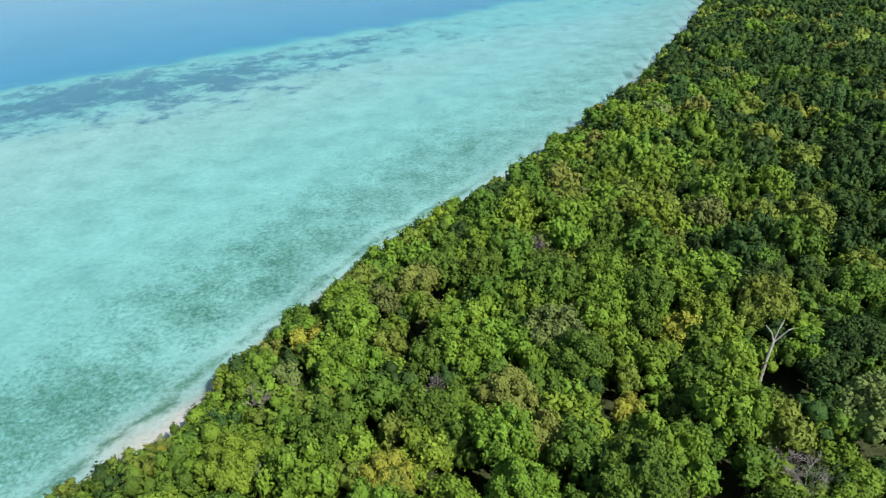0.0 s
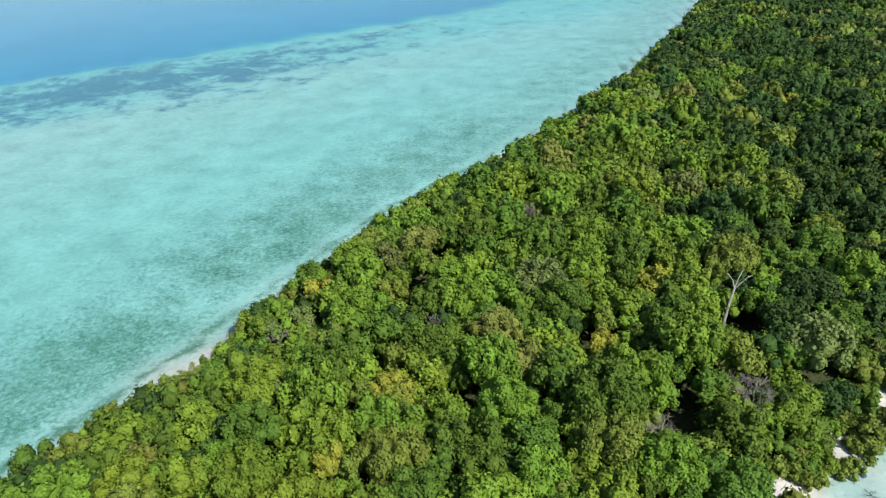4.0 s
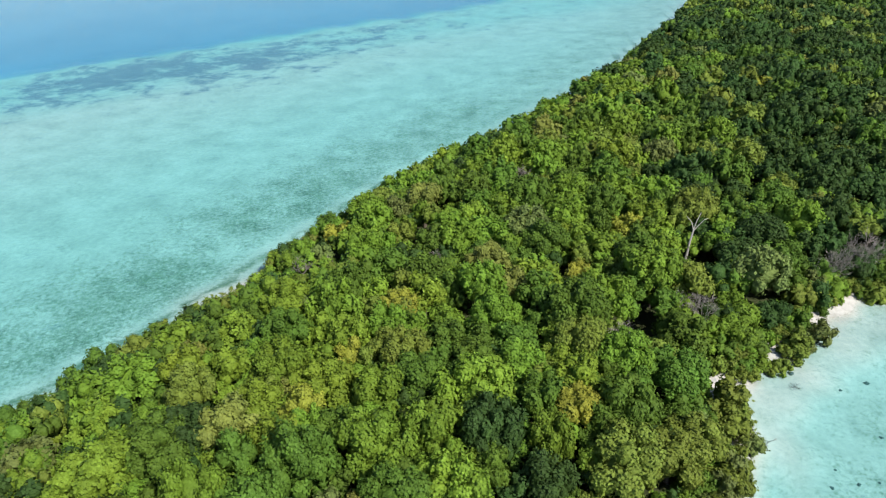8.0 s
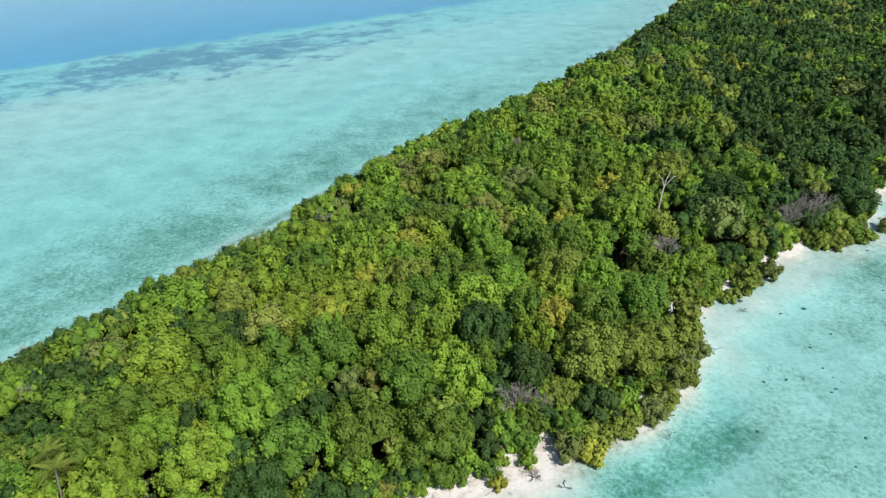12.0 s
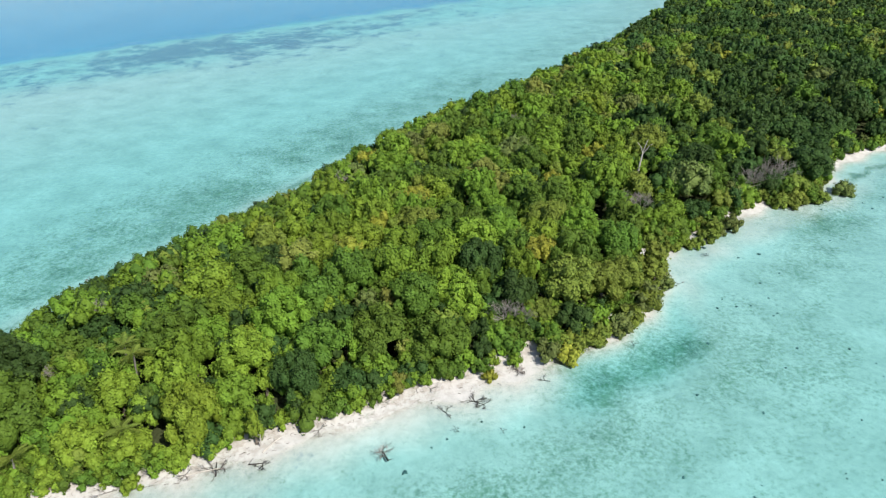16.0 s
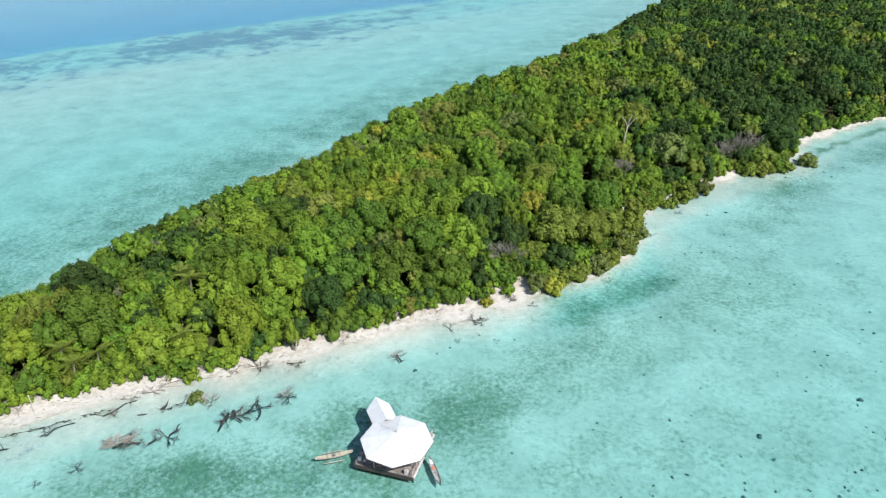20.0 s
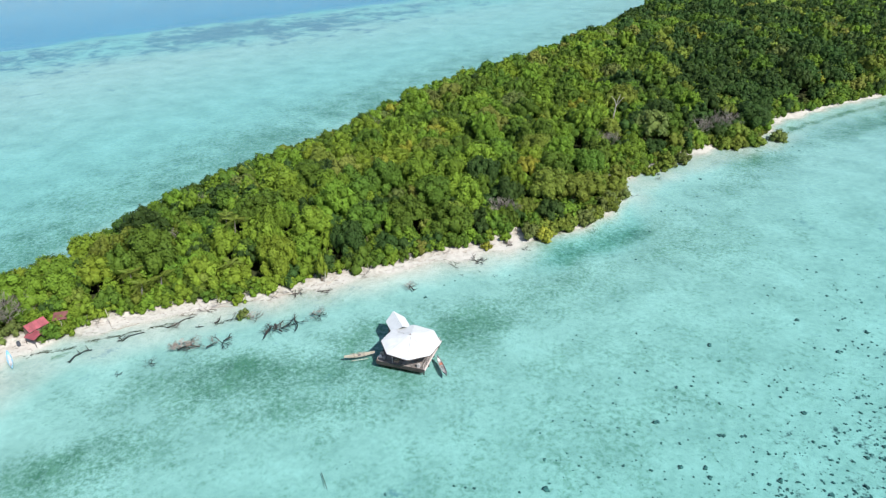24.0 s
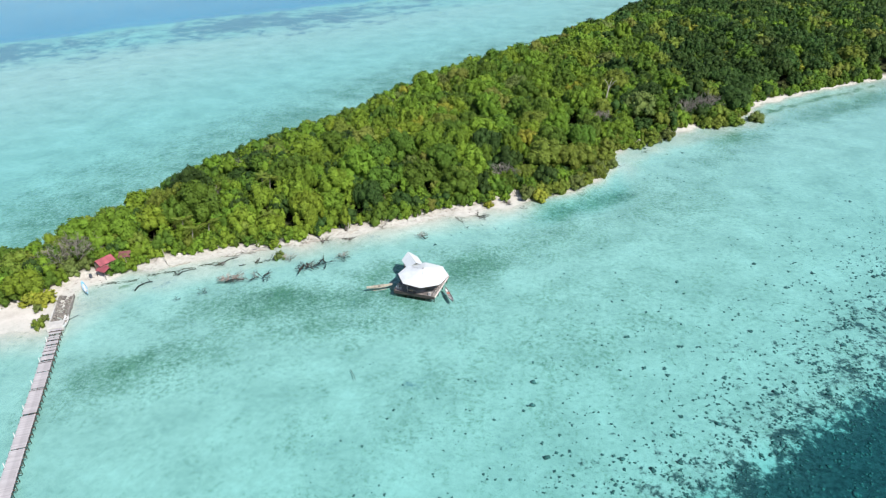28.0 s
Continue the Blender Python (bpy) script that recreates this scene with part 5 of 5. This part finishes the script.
# smaller gabled wing at the back
wing = thing("gabled_wing", "small timber cabin with a white gabled roof beside the lagoon house", "cabin", pose(-10.9, 128.5, 0, 0, 0, 26))
ridge_z, eave_z, wl, ww = 4.0, 2.85, 2.55, 1.75
for s in (-1, 1):
    bm = bmesh.new()
    slab(bm, [(s * 0.01, -wl, ridge_z), (s * 0.01, wl, ridge_z), (s * ww, wl * 0.62, eave_z), (s * ww, -wl * 0.78, eave_z)][::s], 0.05)
    part("roof_panel", bm, WHITE_SHEET, wing)
for x, y in [(a, b) for a in (-1.35, 1.35) for b in (-1.7, 1.3)]:
    post_part("post", x, y, bed, eave_z + 0.12, 0.085, DARK_WOOD, wing)
for k in range(11):
    p = box_part("plank", (-1.6 + 0.29 * k, -1.9, deck_z - 0.05), (-1.6 + 0.29 * k + 0.27, 1.6, deck_z), DECK, wing)
for lo, hi in (((-1.4, -1.7, deck_z), (-1.32, 1.3, 2.7)), ((1.32, -1.7, deck_z), (1.4, 1.3, 2.7)), ((-1.3, 1.25, deck_z), (1.3, 1.33, 2.7))):
    box_part("wall", lo, hi, WALL_WOOD, wing)
# things standing about on the deck
for x, y, sx, sy, h, mat, name, label in [(-13.0, 121.9, 0.5, 0.4, 0.55, WHITE_PAINT, "crate", "white plastic crate on the deck"), (-12.3, 121.6, 0.4, 0.4, 0.5, SHADE_CLOTH, "bundle", "grey cloth bundle on the deck"),
                                          (-6.4, 119.7, 0.5, 0.5, 0.7, SHADE_CLOTH, "barrel_box", "grey box at the deck's front corner"), (-10.2, 120.9, 0.8, 0.35, 0.45, WALL_WOOD, "bench", "low wooden bench on the deck"),
                                          (-12.9, 122.9, 0.6, 0.5, 0.4, TAN_HULL, "box", "tan wooden box on the deck")]:
    bm = bmesh.new()
    box(bm, (-sx / 2, -sy / 2, 0), (sx / 2, sy / 2, h))
    bmesh.ops.bevel(bm, geom=bm.edges[:], offset=0.06, segments=2, affect="EDGES")
    ob = part(name, bm, mat, None)
    ob.matrix_world = pose(x, y, deck_z + 0.002, 0, 0, -14)
    tagged(ob, label, name.split("_")[-1])


# ---- boats ----
def hull_mesh(length, beam, deep, sheer=0.35, blunt=0.0):
    """An open hull along x with thickness, pointed at both ends or cut off at the stern."""
    bm = bmesh.new()
    n, rows = 14, []
    for i in range(n + 1):
        f = i / n
        w = beam / 2 * (math.sin(math.pi * f) ** 0.6) if f > 0.5 or not blunt else beam / 2 * (blunt + (1 - blunt) * math.sin(math.pi * f) ** 0.6)
        w = max(w, 0.02)
        up = sheer * (2 * f - 1) ** 2
        x = length * (f - 0.5)
        t = min(0.05, w * 0.5)
        pts = [(x, -w, deep + up), (x, -w * 0.8, deep * 0.35 + up * 0.7), (x, 0, up * 0.75), (x, w * 0.8, deep * 0.35 + up * 0.7), (x, w, deep + up),
               (x, w - t, deep + up), (x, (w - t) * 0.75, deep * 0.45 + up * 0.7), (x, 0, 0.10 + up * 0.75), (x, -(w - t) * 0.75, deep * 0.45 + up * 0.7), (x, -w + t, deep + up)]
        rows.append([bm.verts.new(p) for p in pts])
    for a, b in zip(rows, rows[1:]):
        for k in range(10):
            bm.faces.new((a[k], b[k], b[(k + 1) % 10], a[(k + 1) % 10]))
    bm.faces.new(rows[0])
    bm.faces.new(rows[-1][::-1])
    bmesh.ops.recalc_face_normals(bm, faces=bm.faces[:])
    return bm


def between(a, b, z):
    return pose((a[0] + b[0]) / 2, (a[1] + b[1]) / 2, z, 0, 0, math.degrees(math.atan2(b[1] - a[1], b[0] - a[0])))


canoe = thing("canoe", "narrow grey dugout canoe with an orange cloth amidships", "canoe", between((-3.7, 123.1), (-1.7, 118.2), -0.12))
part("hull", hull_mesh(5.2, 0.85, 0.42), GREY_HULL, canoe)
for x in (-1.5, 0.2, 1.6):
    box_part("thwart", (x - 0.1, -0.38, 0.36), (x + 0.1, 0.38, 0.40), DECK, canoe)
box_part("cloth", (-0.9, -0.26, 0.38), (-0.35, 0.26, 0.46), ORANGE, canoe, "bright orange cloth", 0.04)
box_part("board", (-2.2, -0.22, 0.40), (-1.3, 0.22, 0.44), WHITE_PAINT, canoe, "pale board", 0.02)
outrigger = thing("outrigger_canoe", "tan outrigger canoe with two bamboo floats moored beside the house", "canoe", between((-19.2, 122.1), (-14.4, 123.7), -0.1))
part("hull", hull_mesh(5.2, 0.7, 0.42, 0.3), TAN_HULL, outrigger)
for s in (-1, 1):
    bm = bmesh.new()
    tube(bm, [(-1.5, s * 0.95, 0.12), (0, s * 0.98, 0.10), (1.3, s * 0.95, 0.12)], [0.05, 0.06, 0.04], 7)
    part("float", bm, TAN_HULL, outrigger, "pale bamboo float")
for x in (-0.9, 0.8):
    bm = bmesh.new()
    tube(bm, [(x, -1.0, 0.16), (x, -0.4, 0.46), (x, 0.4, 0.46), (x, 1.0, 0.16)], [0.03] * 4, 6)
    part("outrigger_arm", bm, DECK, outrigger)
box_part("thwart", (-0.2, -0.3, 0.38), (0.2, 0.3, 0.42), DECK, outrigger)
skiff = thing("blue_boat", "long light blue wooden boat drawn up at the waterline", "boat", between((-78.0, 120.6), (-74.0, 116.1), ground_z(-76, 118.4) + 0.12))
part("hull", hull_mesh(5.6, 0.85, 0.5, 0.35), BLUE_PAINT, skiff)
box_part("floor_board", (-1.7, -0.2, 0.24), (1.7, 0.2, 0.28), WHITE_PAINT, skiff, "white floor board")
for x in (-1.6, -0.3, 1.0):
    box_part("thwart", (x - 0.12, -0.36, 0.43), (x + 0.12, 0.36, 0.47), WHITE_PAINT, skiff)
box_part("engine_box", (1.9, -0.18, 0.4), (2.3, 0.18, 0.75), GREY_HULL, skiff, "grey engine box", 0.04)
dinghy = thing("white_boat", "small white boat lying at the head of the jetty", "boat", between((-73.3, 108.0), (-72.1, 104.6), 0.25))
part("hull", hull_mesh(3.6, 0.95, 0.5, 0.35, 0.6), WHITE_PAINT, dinghy)
box_part("thwart", (-0.9, -0.36, 0.40), (-0.65, 0.36, 0.44), WHITE_PAINT, dinghy)
# the pole lying in the lagoon
bm = bmesh.new()
tube(bm, [(-1.6, 0, -0.05), (0, 0.04, 0.05), (1.6, 0, 0.25)], [0.055, 0.05, 0.04], 7)
pole = part("pole", bm, DARK_WOOD, None)
pole.matrix_world = between((-17.3, 97.7), (-15.9, 94.9), -0.55)
tagged(pole, "dark wooden pole leaning out of the shallow water", "pole")

# ---- jetty ----
J0, J1 = Vector((-72.7, 103.6, 0)), Vector((-51.6, 53.5, 0))
jl = (J1 - J0).length
jetty = thing("jetty", "long pale grey plank jetty on short posts over the lagoon", "jetty", pose(J0.x, J0.y, 0, 0, 0, math.degrees(math.atan2(J1.y - J0.y, J1.x - J0.x))))
JW, JZ = 1.02, 1.0
for s in (-0.82, 0.0, 0.82):
    box_part("stringer", (0, s - 0.06, JZ - 0.24), (jl, s + 0.06, JZ - 0.06), DARK_WOOD, jetty)
missing = {3, 4, 8, 9, 10, 13, 17, 18, 24, 25, 28, 33, 38, 39, 46, 47, 49, 62, 83, 85, 113, 114, 150}
board_me = None
step_along = jl / 262
for k in range(262):
    if k in missing:
        continue
    if board_me is None:
        b = box_part("plank", (0, -JW, -0.045), (step_along - 0.012, JW, 0), JETTY_BOARD, jetty)
        board_me = b.data
    else:
        b = mesh_part("plank", board_me, jetty)
    b.location = (k * step_along, rng.uniform(-0.035, 0.035), JZ + rng.uniform(-0.008, 0.008))
    b.rotation_euler = (0, 0, rng.uniform(-0.012, 0.012))
k = 0
while k * 1.55 < jl:
    x = 0.4 + k * 1.55
    wx, wy = J0.x + (J1.x - J0.x) * x / jl, J0.y + (J1.y - J0.y) * x / jl
    low = ground_z(wx, wy) - 0.3
    for s in (-1, 1):
        post_part("post", x, s * (0.98 if s < 0 and k % 4 == 2 else 0.72), low, JZ - 0.02 + (0.75 if s < 0 and k % 4 == 2 else 0.0), 0.075, WHITE_PAINT if s < 0 and k % 4 == 2 else DARK_WOOD, jetty)
    box_part("cross_beam", (x - 0.07, -1.25, JZ - 0.40), (x + 0.07, 1.25, JZ - 0.25), DARK_WOOD, jetty)
    k += 1

# ---- stone causeway at the head of the jetty ----
cause = thing("causeway", "broken stone causeway with a pale concrete landing", "causeway", pose(-76.0, 110.4, 0, 0, 0, math.degrees(math.atan2(-10.5, 4.4))))
rock_meshes = []
for i in range(4):
    v, q = BALL_V * (1 + 0.22 * np.random.default_rng(500 + i).standard_normal((len(BALL_V), 1))) * (1, 0.8, 0.5), BALL_Q
    rock_meshes.append(mesh_object("stone", v, q, [ROCK]))
for k in range(230):
    x, y = rng.uniform(-5.2, 4.6), rng.choice([-1, 1]) * 1.35 * rng.uniform(0, 1) ** (0.35 if rng.uniform() < 0.55 else 1.0)
    st = mesh_part("stone", rock_meshes[k % 4], cause)
    r = rng.uniform(0.15, 0.40)
    wp = cause.matrix_world @ Vector((x, y, 0))
    st.location = (x, y, ground_z(wp.x, wp.y) + 0.25 * r + 0.08)
    st.rotation_euler, st.scale = (0, 0, rng.uniform(0, 6.283)), (r, r, r)
for s in (-1, 1):
    box_part("kerb", (-5.2, s * 1.4 - 0.12, -0.2), (4.8, s * 1.4 + 0.12, 0.62), CONCRETE if s < 0 else ROCK, cause)
box_part("landing", (4.7, -1.35, -0.3), (7.0, 1.35, 0.94), CONCRETE, cause, "pale concrete landing", 0.04)

# ---- red-roofed hut on the beach ----
HX, HY = -75.3, 125.4
hz = ground_z(HX, HY)
hut = thing("beach_hut", "small timber hut with a faded red sheet roof on the sand", "hut", pose(HX, HY, hz, 0, 0, 62) @ Matrix.Diagonal((0.82, 0.82, 0.9, 1)))
for lo, hi in (((-1.9, -1.4, 0), (1.9, -1.3, 2.1)), ((-1.9, 1.3, 0), (1.9, 1.4, 2.1)), ((-1.9, -1.3, 0), (-1.8, 1.3, 2.1)), ((1.8, -1.3, 0), (1.9, -0.4, 2.1)), ((1.8, 0.5, 0), (1.9, 1.3, 2.1))):
    box_part("wall", lo, hi, WALL_WOOD, hut)
for s in (-1, 1):
    for k in range(5):
        x0 = -2.2 + 0.88 * k
        bm = bmesh.new()
        slab(bm, [(x0, s * 0.02, 3.0 + 0.006 * (k % 2)), (x0 + 0.9, s * 0.02, 3.0 + 0.006 * (k % 2)), (x0 + 0.9, s * 1.75, 2.0 + 0.006 * (k % 2)), (x0, s * 1.75, 2.0 + 0.006 * (k % 2))][::-s], 0.025)
        part("roof_sheet", bm, RED_SHEET, hut)
bm = bmesh.new()
tube(bm, [(-2.2, 0, 3.01), (0, 0, 3.02), (2.2, 0, 3.01)], [0.07] * 3, 6)
part("ridge_cap", bm, RED_SHEET, hut)
porch = thing("hut_porch", "lean-to with a red sheet roof on posts beside the hut", "porch", pose(-74.4, 123.3, ground_z(-74.4, 123.3), 0, 0, -18) @ Matrix.Diagonal((0.85, 0.85, 0.9, 1)))
for k in range(4):
    bm = bmesh.new()
    x0, z = -1.5 + 0.75 * k, 0.006 * (k % 2)
    slab(bm, [(x0, 1.1, 2.25 + z), (x0, -1.2, 1.75 + z), (x0 + 0.77, -1.2, 1.75 + z), (x0 + 0.77, 1.1, 2.25 + z)], 0.025)
    part("roof_sheet", bm, RED_SHEET, porch)
for x, y, h in ((-1.35, -1.0, 1.76), (1.35, -1.0, 1.76), (-1.35, 0.9, 2.16), (1.35, 0.9, 2.16)):
    post_part("post", x, y, -0.2, h, 0.06, DARK_WOOD, porch)
box_part("bench", (-1.1, 0.2, 0), (1.1, 0.6, 0.45), DECK, porch)
shed = thing("shed", "rusty-roofed lean-to half hidden by bushes", "shed", pose(-72.2, 128.2, ground_z(-72.2, 128.2), 0, 0, 20))
bm = bmesh.new()
slab(bm, [(-1.2, -1.0, 2.0), (1.2, -1.0, 2.0), (1.2, 1.0, 2.5), (-1.2, 1.0, 2.5)], 0.03)
part("roof_sheet", bm, RUST_SHEET, shed)
for x, y, h in ((-1.0, -0.85, 2.0), (1.0, -0.85, 2.0), (-1.0, 0.85, 2.42), (1.0, 0.85, 2.42)):
    post_part("post", x, y, -0.2, h, 0.06, DARK_WOOD, shed)
shrub(-72.6, 124.9, "deep", 1.15, "dense green shrub beside the beach hut")
shrub(-70.6, 126.6, "mid", 1.2, "dense green shrub beside the beach hut")
barrel = part("barrel", (lambda b: (tube(b, [(0, 0, 0), (0, 0, 0.3), (0, 0, 0.6), (0, 0, 0.9)], [0.27, 0.3, 0.3, 0.27], 14), b)[1])(bmesh.new()), plain("dark_plastic", (0.05, 0.06, 0.08), 0.5), None)
barrel.matrix_world = pose(-76.9, 122.3, ground_z(-76.9, 122.3))
tagged(barrel, "dark plastic barrel beside the hut", "barrel")
